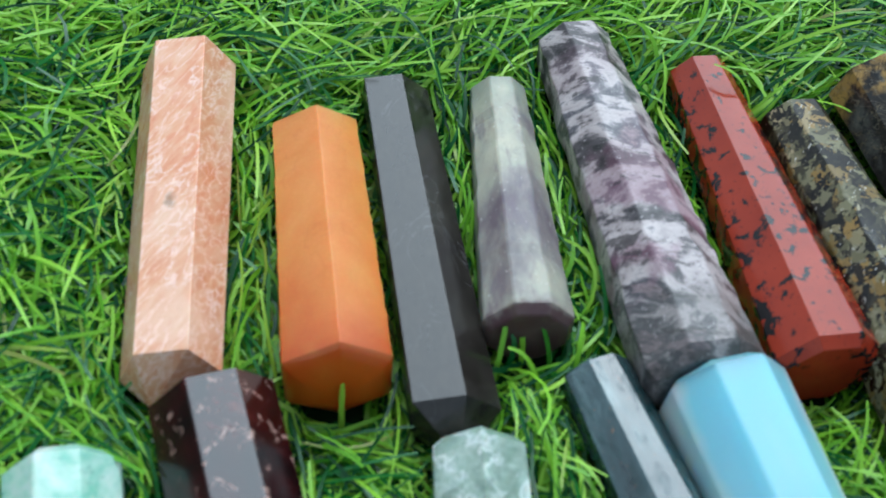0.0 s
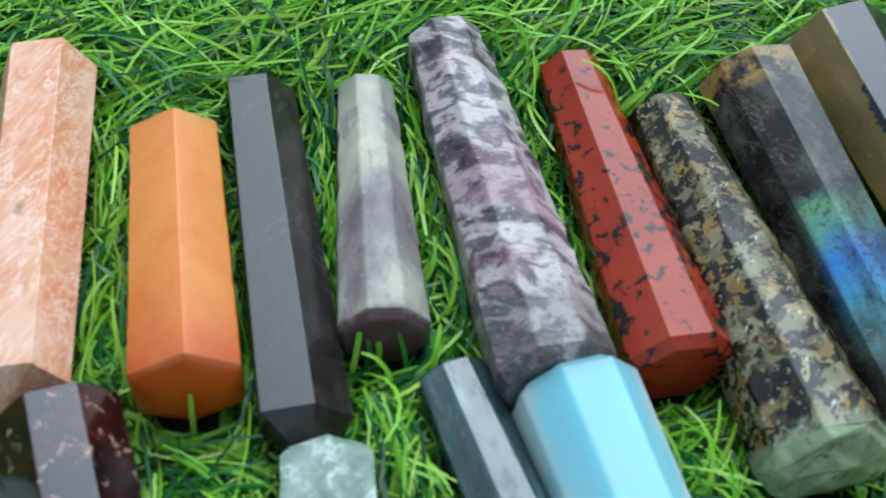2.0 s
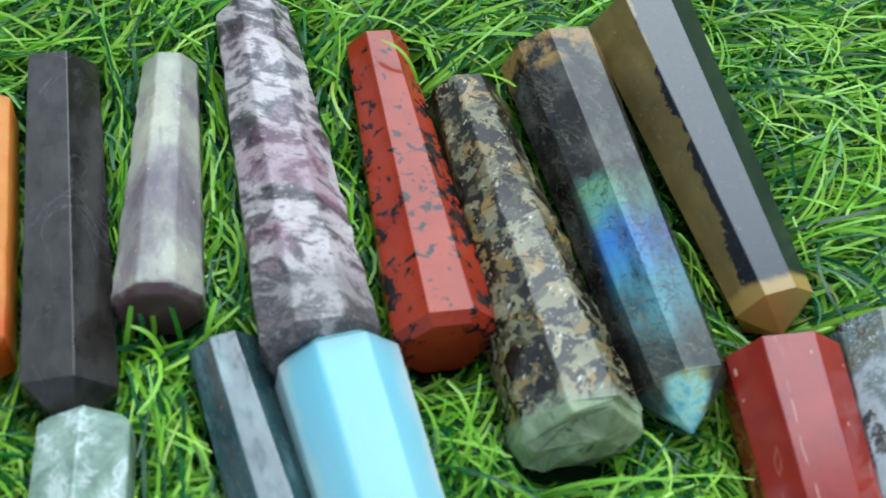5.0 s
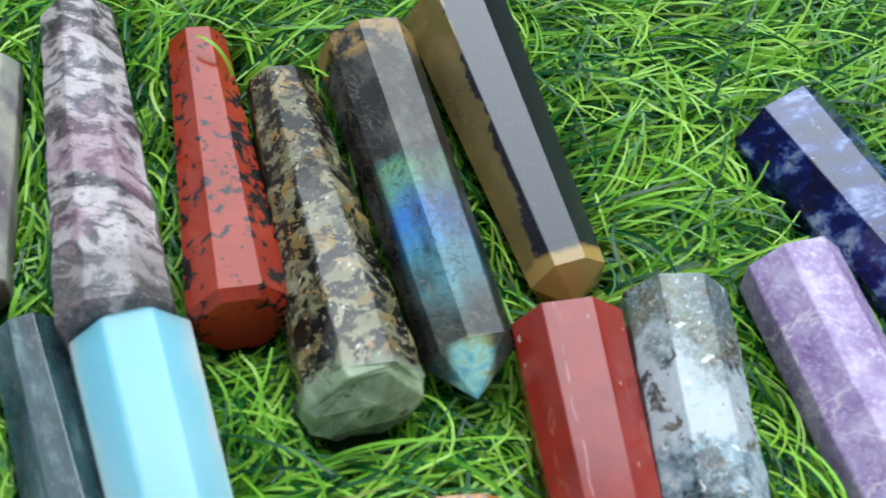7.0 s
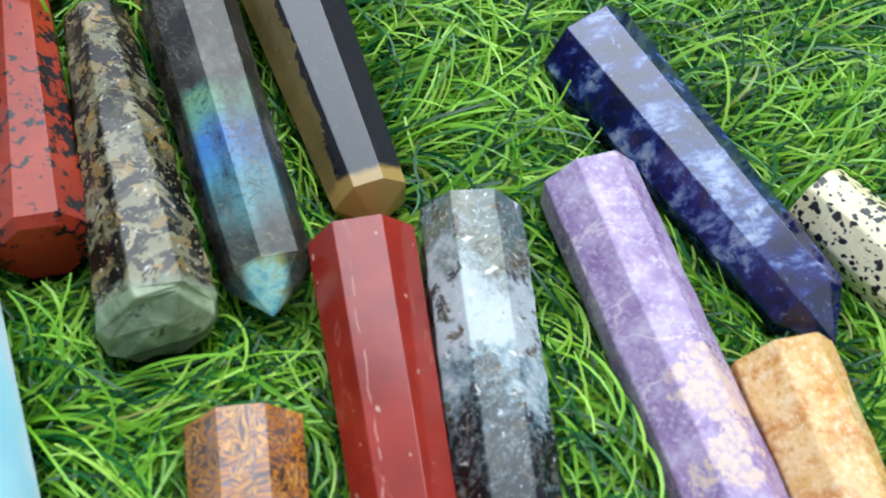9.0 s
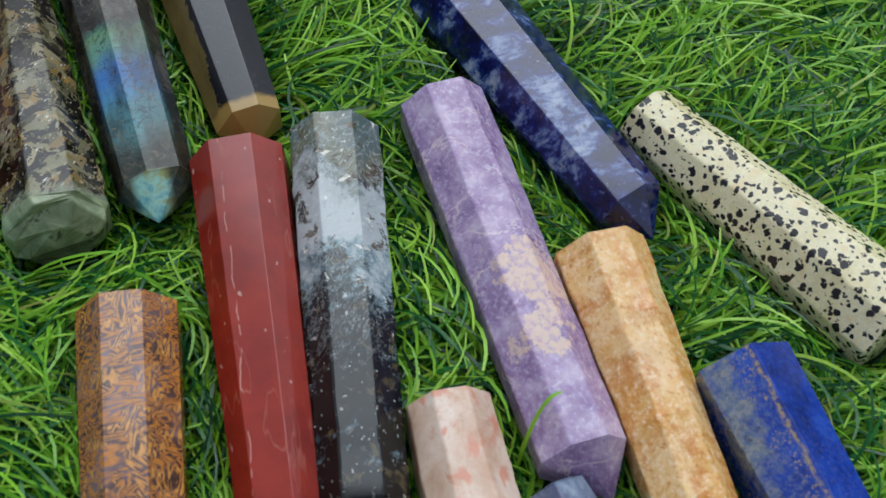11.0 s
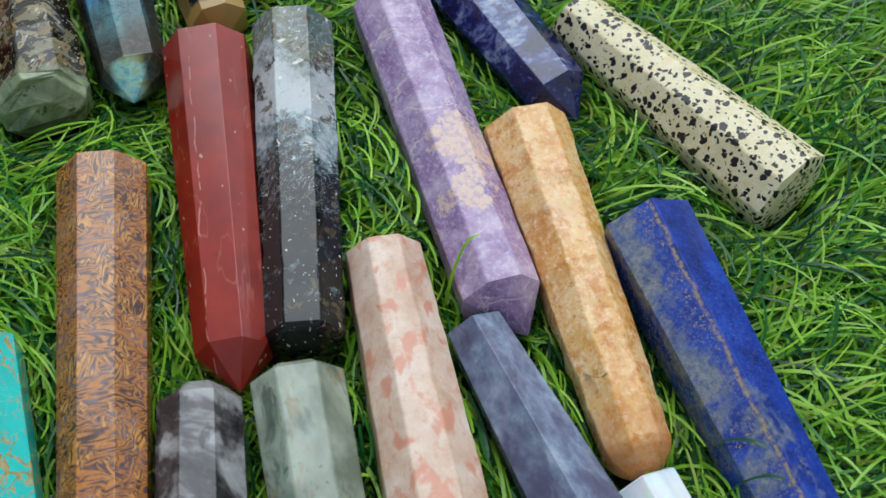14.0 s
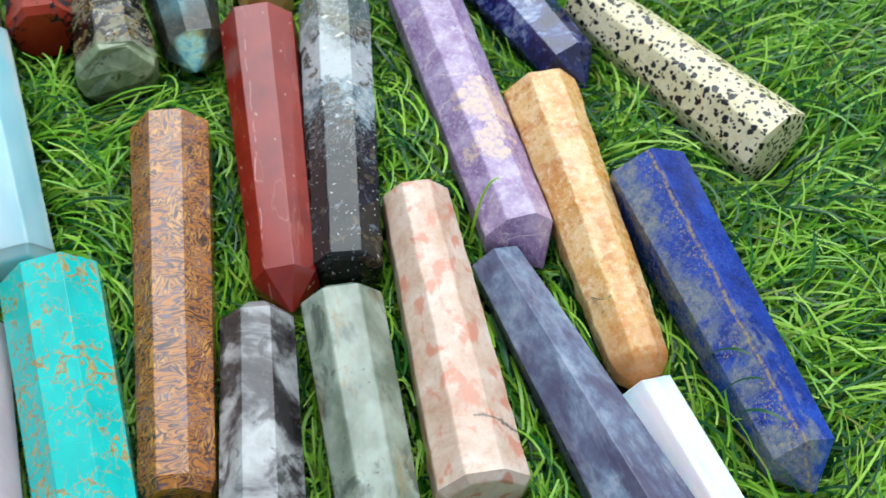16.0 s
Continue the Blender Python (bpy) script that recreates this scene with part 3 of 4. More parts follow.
def mat_iolite():
    m = Mat("iolite", 0.2, Subsurface_Weight=0.1, Subsurface_Scale=0.003)
    a = m.noise(0.9, 7, 0.66, 0.15, stretch=(0.8, 1.2, 1))
    col = m.ramp(a, (0.32, C(68, 66, 92)), (0.46, C(90, 98, 126)), (0.56, C(118, 136, 158)), (0.62, C(150, 162, 180)), (0.72, C(92, 84, 120)))
    col = m.mix(veins(m, 0.8, 0.06, 0.4, 0.3, (0.6, 1.2, 1)), col, C(150, 158, 178))
    # darker violet smears along the wide half
    smear = m.noise(0.7, 5, 0.6, 0.4, stretch=(0.4, 1.6, 1.2), shift=(3, 3, 8))
    wide = m.ramp(m.math("ADD", m.math("MULTIPLY", m.along(0), 0.1), 0.5), (0.3, 0.2), (0.6, 0.85))
    col = m.mix(m.math("MULTIPLY", m.ramp(smear, (0.46, 0.0), (0.56, 1.0)), wide), col, C(62, 54, 84))
    col = m.mix(m.ramp(m.noise(1.1, 4, 0.6, 0.3, stretch=(0.5, 1.4, 1), shift=(9, 1, 1)), (0.58, 0.0), (0.7, 0.5)), col, C(150, 160, 168))
    return m.done(col)


def mat_white():
    m = Mat("white_selenite", 0.3, Subsurface_Weight=0.7, Subsurface_Scale=0.012)
    a = m.noise(1.4, 5, 0.6, 0.2, stretch=(0.3, 2, 2))
    col = m.ramp(a, (0.3, C(222, 226, 230)), (0.6, C(242, 243, 244)))
    m.bump(a, 0.15)
    return m.done(col)


def mat_tourmaline():
    m = Mat("tourmaline_quartz", 0.11, 0.5)
    a = m.noise(0.55, 6, 0.58, 0.4, stretch=(0.9, 0.8, 1), shift=(4, 2, 3))
    col = m.ramp(a, (0.37, C(22, 19, 21)), (0.42, C(66, 62, 64)), (0.47, C(140, 141, 140)), (0.56, C(184, 186, 184)), (0.72, C(120, 120, 118)))
    s = m.noise(1.0, 5, 0.62, 0.5, shift=(8, 3, 3))
    col = m.mix(m.ramp(s, (0.56, 0.0), (0.62, 0.8)), col, C(34, 30, 33))
    col = m.mix(m.ramp(m.noise(3, 5, 0.7, 0.2, shift=(1, 3, 7)), (0.56, 0.0), (0.68, 0.4)), col, C(96, 94, 94))
    return m.done(col)


def mat_prehnite():
    m = Mat("prehnite", 0.13, Subsurface_Weight=0.25, Subsurface_Scale=0.003)
    a = m.noise(0.55, 5, 0.58, 0.2, stretch=(0.8, 1.2, 1))
    col = m.ramp(a, (0.34, C(102, 116, 98)), (0.5, C(140, 152, 134)), (0.68, C(178, 190, 172)))
    s = m.noise(0.9, 5, 0.64, 0.5, stretch=(0.7, 1.1, 1), shift=(3, 6, 2))
    col = m.mix(m.ramp(s, (0.53, 0.0), (0.62, 0.75)), col, C(62, 72, 64))
    r = m.noise(1.2, 5, 0.7, 0.6, stretch=(0.4, 1.6, 1), shift=(1, 9, 2))
    col = m.mix(m.ramp(r, (0.56, 0.0), (0.64, 0.6)), col, C(150, 132, 88))
    col = m.mix(m.ramp(m.noise(2.6, 4, 0.6, 0.3, shift=(5, 5, 2)), (0.67, 0.0), (0.7, 0.85)), col, C(40, 40, 34))
    col = m.mix(m.ramp(m.noise(1.0, 3, 0.5, shift=(9, 3, 3)), (0.54, 0.0), (0.66, 0.45)), col, C(172, 184, 170))
    return m.done(col)


def mat_turquoise():
    m = Mat("turquoise_with_matrix", 0.16)
    col = m.ramp(m.noise(0.8, 4), (0.3, C(4, 184, 178)), (0.7, C(12, 212, 202)))
    vein = m.cells(1.8, "DISTANCE_TO_EDGE", stretch=(1, 1.3, 1.3), warp=0.6)
    thick = m.noise(0.9, 3, shift=(5, 1, 2))
    v = m.math("SUBTRACT", vein, m.math("MULTIPLY", m.math("SUBTRACT", thick, 0.44), 0.35))
    col = m.mix(m.ramp(v, (0.0, 0.9), (0.03, 0.0)), col, m.ramp(m.noise(6, 3), (0.4, C(150, 126, 70)), (0.6, C(190, 160, 92))))
    return m.done(col)


def mat_rose():
    m = Mat("pale_rose_quartz", 0.2, Subsurface_Weight=0.2, Subsurface_Scale=0.003)
    a = m.noise(0.8, 5, 0.6)
    return m.done(m.ramp(a, (0.3, C(196, 176, 182)), (0.7, C(216, 204, 208))))


def mat_blade():
    m = Mat("plastic_grass_blade", 0.38, 0.45)
    geo = m.n("ShaderNodeNewGeometry")
    who = geo.outputs["Random Per Island"]
    col = m.ramp(who, (0.0, C(7, 58, 28)), (0.18, C(14, 88, 40)), (0.34, C(30, 118, 38)), (0.38, C(102, 170, 34)), (0.7, C(144, 204, 52)), (0.96, C(180, 226, 84)), (1.0, C(136, 140, 60)))
    col = m.mix(m.ramp(m.noise(0.25, 3), (0.35, 0.0), (0.7, 0.18)), col, C(44, 140, 34))
    m.set("Base Color", col)
    leaf = m.n("ShaderNodeBsdfTranslucent")
    m.link(col, leaf.inputs["Color"])
    both = m.n("ShaderNodeMixShader")
    both.inputs[0].default_value = 0.22
    m.link(m.b.outputs[0], both.inputs[1])
    m.link(leaf.outputs[0], both.inputs[2])
    m.link(both.outputs[0], m.t.nodes["Material Output"].inputs["Surface"])
    return m.m


def mat_backing():
    m = Mat("turf_backing", 0.8, 0.2)
    a = m.noise(2.5, 5, 0.7)
    return m.done(m.ramp(a, (0.3, C(12, 32, 12)), (0.6, C(24, 54, 20)), (0.8, C(48, 54, 26))))


def mat_rough_end():
    m = Mat("pale_green_broken_end", 0.3)
    a = m.noise(1.4, 6, 0.66, 0.8)
    col = m.ramp(a, (0.32, C(80, 96, 62)), (0.5, C(122, 138, 100)), (0.7, C(158, 172, 134)))
    m.bump(a, 0.4, 0.0006)
    return m.done(m.mix(m.ramp(m.noise(1.3, 4, 0.7, 0.5, shift=(4, 4, 4)), (0.6, 0.0), (0.64, 0.85)), col, C(44, 44, 26)))


def mat_blocker():
    m = Mat("blocker_grey", 0.85, 0.3)
    a = m.noise(0.06, 5, 0.6)
    return m.done(m.ramp(a, (0.3, (0.11, 0.11, 0.1)), (0.7, (0.17, 0.165, 0.15))))


# ---------------------------------------------------------------- the ground
def link_mesh(name, bm, material, at=None):
    me = bpy.data.meshes.new(name)
    bm.to_mesh(me)
    bm.free()
    me.materials.append(material)
    ob = new(name, me)
    if at is not None:
        ob.matrix_world = at
    return ob


def sky_block(name, x0, x1, y0, y1):
    """An unseen low wall, added round the lawn to hide bright sky near the horizon."""
    bm = bmesh.new()
    bmesh.ops.create_cube(bm, size=1)
    bmesh.ops.scale(bm, vec=(x1 - x0, y1 - y0, 0.65), verts=bm.verts)
    bmesh.ops.translate(bm, vec=((x0 + x1) / 2, (y0 + y1) / 2, 0.325), verts=bm.verts)
    return tagged(link_mesh(name, bm, BLOCKER), "unseen grey wall added to block low sky", "wall", kind="structure")


# unseen walls, added only to darken what the side facets reflect
BLOCKER = mat_blocker()
sky_block("sky_block_north", -2.0, 2.5, 2.2, 2.35)
sky_block("sky_block_south", -2.0, 2.5, -2.15, -2.0)
sky_block("sky_block_west", -2.15, -2.0, -2.15, 2.35)
sky_block("sky_block_east", 2.5, 2.65, -2.15, 2.35)

REST = 0.35  # height at which the stones lie in the pressed pile, cm

# ---------------------------------------------------------------- the stones
# (name, material, label, far end, near end, far and near half width, sides, roll in degrees, near cap, cap length), in cm
TOWERS = [
    ("crystal_tower", mat_peach, "peach moonstone tower with a small brown chip", (-3.39, 19.60), (-3.06, 11.88), 1.01, 0.93, 6, -8, "point", 0.52),
    ("crystal_tower", mat_orange, "smooth orange aventurine tower with a blunt end", (-0.61, 17.68), (-0.05, 11.78), 0.87, 1.0, 6, 30, "dome", 0.3),
    ("crystal_tower", mat_black, "black obsidian tower with a dull sheen", (1.08, 19.23), (2.06, 11.12), 0.72, 0.85, 6, 38, "point", 0.8),
    ("crystal_wand", mat_grey, "cloudy grey and violet tapered stone wand", (3.35, 19.37), (3.51, 13.0), 0.61, 0.88, 8, 0, "flat", 0.2),
    ("crystal_wand", mat_ruby, "long mottled grey and pink ruby kyanite wand", (5.14, 20.75), (6.61, 11.9), 0.84, 1.16, 8, 0, "flat", 0.3),
    ("crystal_wand", mat_mahogany, "red-brown mahogany obsidian wand with black blots", (7.94, 20.06), (8.98, 12.15), 0.68, 1.06, 8, 0, "flat", 0.22),
    ("crystal_wand", mat_flakes, "black and gold flaky mica wand with greenish end", (9.85, 18.7), (11.31, 10.15), 0.77, 1.25, 8, 4, "rough", 0.5),
    ("crystal_tower", mat_labradorite, "dark labradorite tower with a blue flash", (11.88, 19.5), (13.58, 11.07), 1.16, 0.95, 8, 20, "point", 1.1),
    ("crystal_tower", mat_pyrite, "black and gold banded tower with a gold tip", (14.14, 20.7), (15.89, 12.97), 1.26, 0.84, 8, 2, "point", 0.55),
    ("crystal_tower", mat_sodalite, "deep blue and white sodalite tower", (21.45, 17.0), (24.97, 9.55), 1.25, 0.93, 8, -12, "point", 0.95),
    ("crystal_wand", mat_dalmatian, "cream dalmatian stone wand with black spots", (25.97, 12.42), (30.33, 5.46), 0.88, 1.28, 8, -12, "flat", 0.08),
    ("crystal_tower", mat_garnet, "dark red garnet tower with pale specks", (-2.23, 11.15), (-0.29, 4.0), 1.11, 1.10, 8, 0, "flat", 0.3),
    ("crystal_tower", mat_chryso, "mint green and white chrysoprase tower", (-4.61, 9.82), (-3.5, 3.3), 0.97, 0.97, 8, 0, "flat", 0.3),
    ("crystal_tower", mat_clear, "pale green translucent fluorite tower", (2.42, 10.3), (2.5, 3.6), 0.83, 0.9, 6, 27, "flat", 0.3),
    ("crystal_tower", mat_teal, "dark teal kyanite tower with rusty specks", (4.75, 12.14), (6.9, 5.1), 0.66, 0.9, 8, 0, "flat", 0.3),
    ("crystal_tower", mat_opalite, "glassy pale blue opalite tower", (6.89, 11.45), (8.95, 3.3), 1.20, 1.0, 8, 3, "flat", 0.3),
    ("crystal_tower", mat_jasper, "red jasper tower with fine pale specks", (15.56, 11.55), (16.0, 2.2), 1.19, 0.91, 8, -9, "point", 1.35),
    ("crystal_tower", mat_moss, "black and white moss quartz tower", (17.89, 12.15), (17.64, 2.4), 1.10, 0.96, 8, -1, "dome", 0.35),
    ("crystal_tower", mat_amethyst, "lavender amethyst tower with cream patches", (20.72, 12.97), (22.44, 3.12), 1.08, 0.98, 8, 0, "point", 1.1),
    ("crystal_tower", mat_yellow, "honey yellow quartz tower with a rounded end", (23.80, 8.13), (24.96, -1.04), 1.12, 0.80, 8, 0, "dome", 0.6),
    ("crystal_tower", mat_lapis, "royal blue lapis tower with gold flecks", (26.29, 4.75), (28.39, -4.18), 1.16, 0.88, 6, 26, "point", 0.95),
    ("crystal_tower", mat_bronzite, "brown and amber flame patterned stone tower", (12.93, 7.51), (13.21, -3.58), 1.11, 0.92, 8, 0, "flat", 0.3),
    ("crystal_wand", mat_sunstone, "cream sunstone wand with pink blotches", (19.71, 4.64), (20.42, -4.42), 0.95, 1.16, 8, 0, "flat", 0.2),
    ("crystal_wand", mat_iolite, "cloudy violet blue iolite wand", (21.74, 2.45), (24.8, -7.2), 0.76, 1.3, 6, 20, "flat", 0.3),
    ("crystal_tower", mat_white, "plain white selenite tower", (24.92, -2.0), (26.95, -8.4), 0.83, 0.77, 6, 20, "flat", 0.3),
    ("crystal_tower", mat_tourmaline, "black and white tourmaline quartz tower", (15.21, 0.89), (15.2, -7.2), 0.96, 1.08, 8, 0, "flat", 0.3),
    ("crystal_tower", mat_prehnite, "pale green prehnite tower with dark stains", (17.43, 1.18), (18.15, -7.4), 1.07, 0.95, 8, 0, "flat", 0.3),
    ("crystal_tower", mat_turquoise, "bright turquoise tower with tan veins", (9.92, 2.49), (11.6, -6.2), 1.27, 1.12, 8, 0, "flat", 0.3),
    ("crystal_tower", mat_rose, "pale rose quartz tower", (7.69, 1.25), (8.9, -6.5), 1.14, 1.17, 6, 0, "flat", 0.3),
]


# sections that are far from regular: reach and angle from straight up of each corner
SECTION = {
    mat_black: ((1.2, -51), (0.86, 10), (0.96, 84), (1.15, 137), (1.15, 223), (0.96, 270)),
    mat_labradorite: ((1.0, -92), (0.99, -50), (0.95, -10), (1.08, 36), (1.04, 73), (1.0, 118), (1.0, 160), (1.0, 205)),
    mat_pyrite: ((1.02, -88), (0.98, -31), (0.97, 17), (1.03, 62), (1.02, 112), (1.0, 158), (1.0, 212)),
    mat_sodalite: ((1.0, -88), (1.0, -38), (0.98, 15), (1.0, 59), (1.0, 102), (1.0, 146), (1.0, 190), (1.0, 230)),
}
# what sets single stones apart: rounding of the edges, unevenness of the skin, and the tip (length, sideways, height), in cm
EDGE = {mat_opalite: 0.06, mat_orange: 0.05, mat_dalmatian: 0.07, mat_grey: 0.07, mat_ruby: 0.06, mat_flakes: 0.06, mat_yellow: 0.06, mat_sunstone: 0.06, mat_amethyst: 0.05,
        mat_prehnite: 0.06, mat_white: 0.035, mat_moss: 0.03, mat_iolite: 0.02, mat_turquoise: 0.01, mat_clear: 0.04, mat_chryso: 0.05, mat_lapis: 0.02}
UNEVEN = {mat_ruby: 0.035, mat_flakes: 0.03, mat_grey: 0.02, mat_moss: 0.02, mat_yellow: 0.025, mat_sunstone: 0.02, mat_dalmatian: 0.02, mat_amethyst: 0.015, mat_orange: 0.012}
TIP = {mat_peach: (0.52, -0.33, 0.62), mat_amethyst: (1.0, 0.4, 0.62), mat_labradorite: (0.97, -0.17, 0.98), mat_jasper: (1.0, 0.06, 0.92)}


def ring(radius, sides, roll, x, z, jitter):
    return [Vector((x, radius * k * math.sin(a), z + radius * k * math.cos(a))) for k, a in jitter]


def crystal(name, make, label, far, near, half_far, half_near, sides, roll, cap, length):
    """One polished stone: a faceted prism, x along its length from the far end to the near one."""
    rng = random.Random(label)
    a, b = Vector(far), Vector(near)
    span = (b - a).length
    # the corners of the section: reach, and angle from straight up
    jitter = [(1 + rng.uniform(-0.025, 0.025), math.pi / sides + radians(roll) + 2 * math.pi * i / sides + rng.uniform(-0.05, 0.05)) for i in range(sides)]
    if make in SECTION:
        jitter = [(k, radians(a)) for k, a in SECTION[make]]
        sides = len(jitter)
    # the half width seen from above sets the reach
    spread = (max(k * math.sin(a) for k, a in jitter) - min(k * math.sin(a) for k, a in jitter)) / 2
    ra, rb = half_far / spread, half_near / spread
    za, zb = 0.93 * ra, 0.93 * rb
    lean = rng.uniform(-0.05, 0.05)
    lip = 0.4 if make is mat_tourmaline else 0.22 if make in (mat_opalite, mat_clear, mat_chryso, mat_prehnite) else 0.07
    back = ring(ra * (0.62 if lip > 0.3 else 0.78 if lip > 0.1 else 0.88), sides, roll, -span / 2 - lip, za, jitter)
    first, last = ring(ra, sides, roll, -span / 2, za, jitter), ring(rb, sides, roll, span / 2, zb, jitter)
    more, tip = [], None
    # the skin swells and dips a little along the stone
    swell = UNEVEN.get(make, 0)
    steps = 26 if swell else 1
    hull = [first]
    for j in range(1, steps):
        row = ring(ra + (rb - ra) * j / steps, sides, roll, span * (j / steps - 0.5), za + (zb - za) * j / steps, jitter)
        hull.append([v + Vector((0, rng.gauss(0, swell * 0.6), rng.gauss(0, swell * 0.6))) for v in row])
    hull.append(last)
    if cap == "point":
        out, aside, height = TIP.get(make, (length, rb * lean, zb * 0.8))
        tip = Vector((span / 2 + out, aside, height))
    elif cap == "dome":
        more = [ring(rb * k, sides, roll, span / 2 + length * out, zb * (0.75 + 0.25 * k), jitter) for k, out in ((0.985, 0.12), (0.94, 0.32), (0.82, 0.58), (0.62, 0.82), (0.36, 0.97))]
    elif cap == "rough":
        for k, out in ((0.95, 0.3), (0.84, 0.75), (0.5, 1.0)):
            more.append([v + Vector((rng.uniform(-0.2, 0.2), rng.uniform(-0.14, 0.14), rng.uniform(-0.14, 0.14))) for v in ring(rb * k, sides, roll, span / 2 + length * out, zb * 0.97, jitter)])
    else:
        more = [ring(rb * 0.84, sides, roll, span / 2 + length, zb, jitter)]
    way = (b - a).normalized()
    mid = (a + b) / 2
    thing = new(name)
    thing.matrix_world = pose(mid.x * CM, mid.y * CM, REST * CM, 0, 0, math.degrees(math.atan2(way.y, way.x)))
    tagged(thing, label + " on grass", "crystal", "polished crystals on the grass")
    skin = make()

    def piece(part_name, rows, closing, material):
        bm = bmesh.new()
        made = [[bm.verts.new(v) for v in row] for row in rows]
        for r0, r1 in zip(made, made[1:]):
            for i in range(sides):
                bm.faces.new((r0[i], r0[(i + 1) % sides], r1[(i + 1) % sides], r1[i]))
        if isinstance(closing, Vector):
            top = bm.verts.new(closing)
            for i in range(sides):
                bm.faces.new((made[-1][i], made[-1][(i + 1) % sides], top))
        elif closing:
            bm.faces.new(made[-1])
        bmesh.ops.recalc_face_normals(bm, faces=bm.faces)
        # worn edges
        long_part = part_name == "shaft"
        edges = [e for e in bm.edges if not e.is_boundary and (not long_part or abs((e.verts[0].co - e.verts[1].co).normalized().x) > 0.7)]
        bmesh.ops.bevel(bm, geom=edges, offset=EDGE.get(make, 0.018), segments=3 if EDGE.get(make, 0) > 0.05 else 2, profile=0.6, affect="EDGES", clamp_overlap=True)
        if (swell and part_name != "broken_end") or (make in EDGE and part_name == "rounded_end"):
            for f in bm.faces:
                f.smooth = True
            crease = radians(20 if make is mat_orange else 8)
            for e in bm.edges:
                e.smooth = len(e.link_faces) == 2 and e.calc_face_angle(0) < crease
        heart = Vector((sum(v.co.x for v in bm.verts) / len(bm.verts), 0, za))
        for f in bm.faces:
            if f.normal.dot(f.calc_center_median() - heart) < 0 and closing is False:
                f.normal_flip()
        bmesh.ops.scale(bm, vec=(CM, CM, CM), verts=bm.verts)
        ob = link_mesh(part_name, bm, material)
        ob.parent = thing
        return ob

    piece("shaft", hull, False, skin)
    piece("base", [first, back], True, skin)
    if cap == "point":
        piece("point", [last], tip, skin)
    elif cap == "rough":
        tagged(piece("broken_end", [last, *more], True, mat_rough_end()), "pale green broken end")
    else:
        piece("rounded_end" if cap == "dome" else "flat_end", [last, *more], True, skin)
    return thing


for spec in TOWERS:
    crystal(*spec)

# ---------------------------------------------------------------- the turf
bm = bmesh.new()
bmesh.ops.create_grid(bm, x_segments=8, y_segments=8, size=40)
tagged(link_mesh("ground", bm, mat_backing()), "dark green woven backing of artificial turf", "ground", kind="structure")


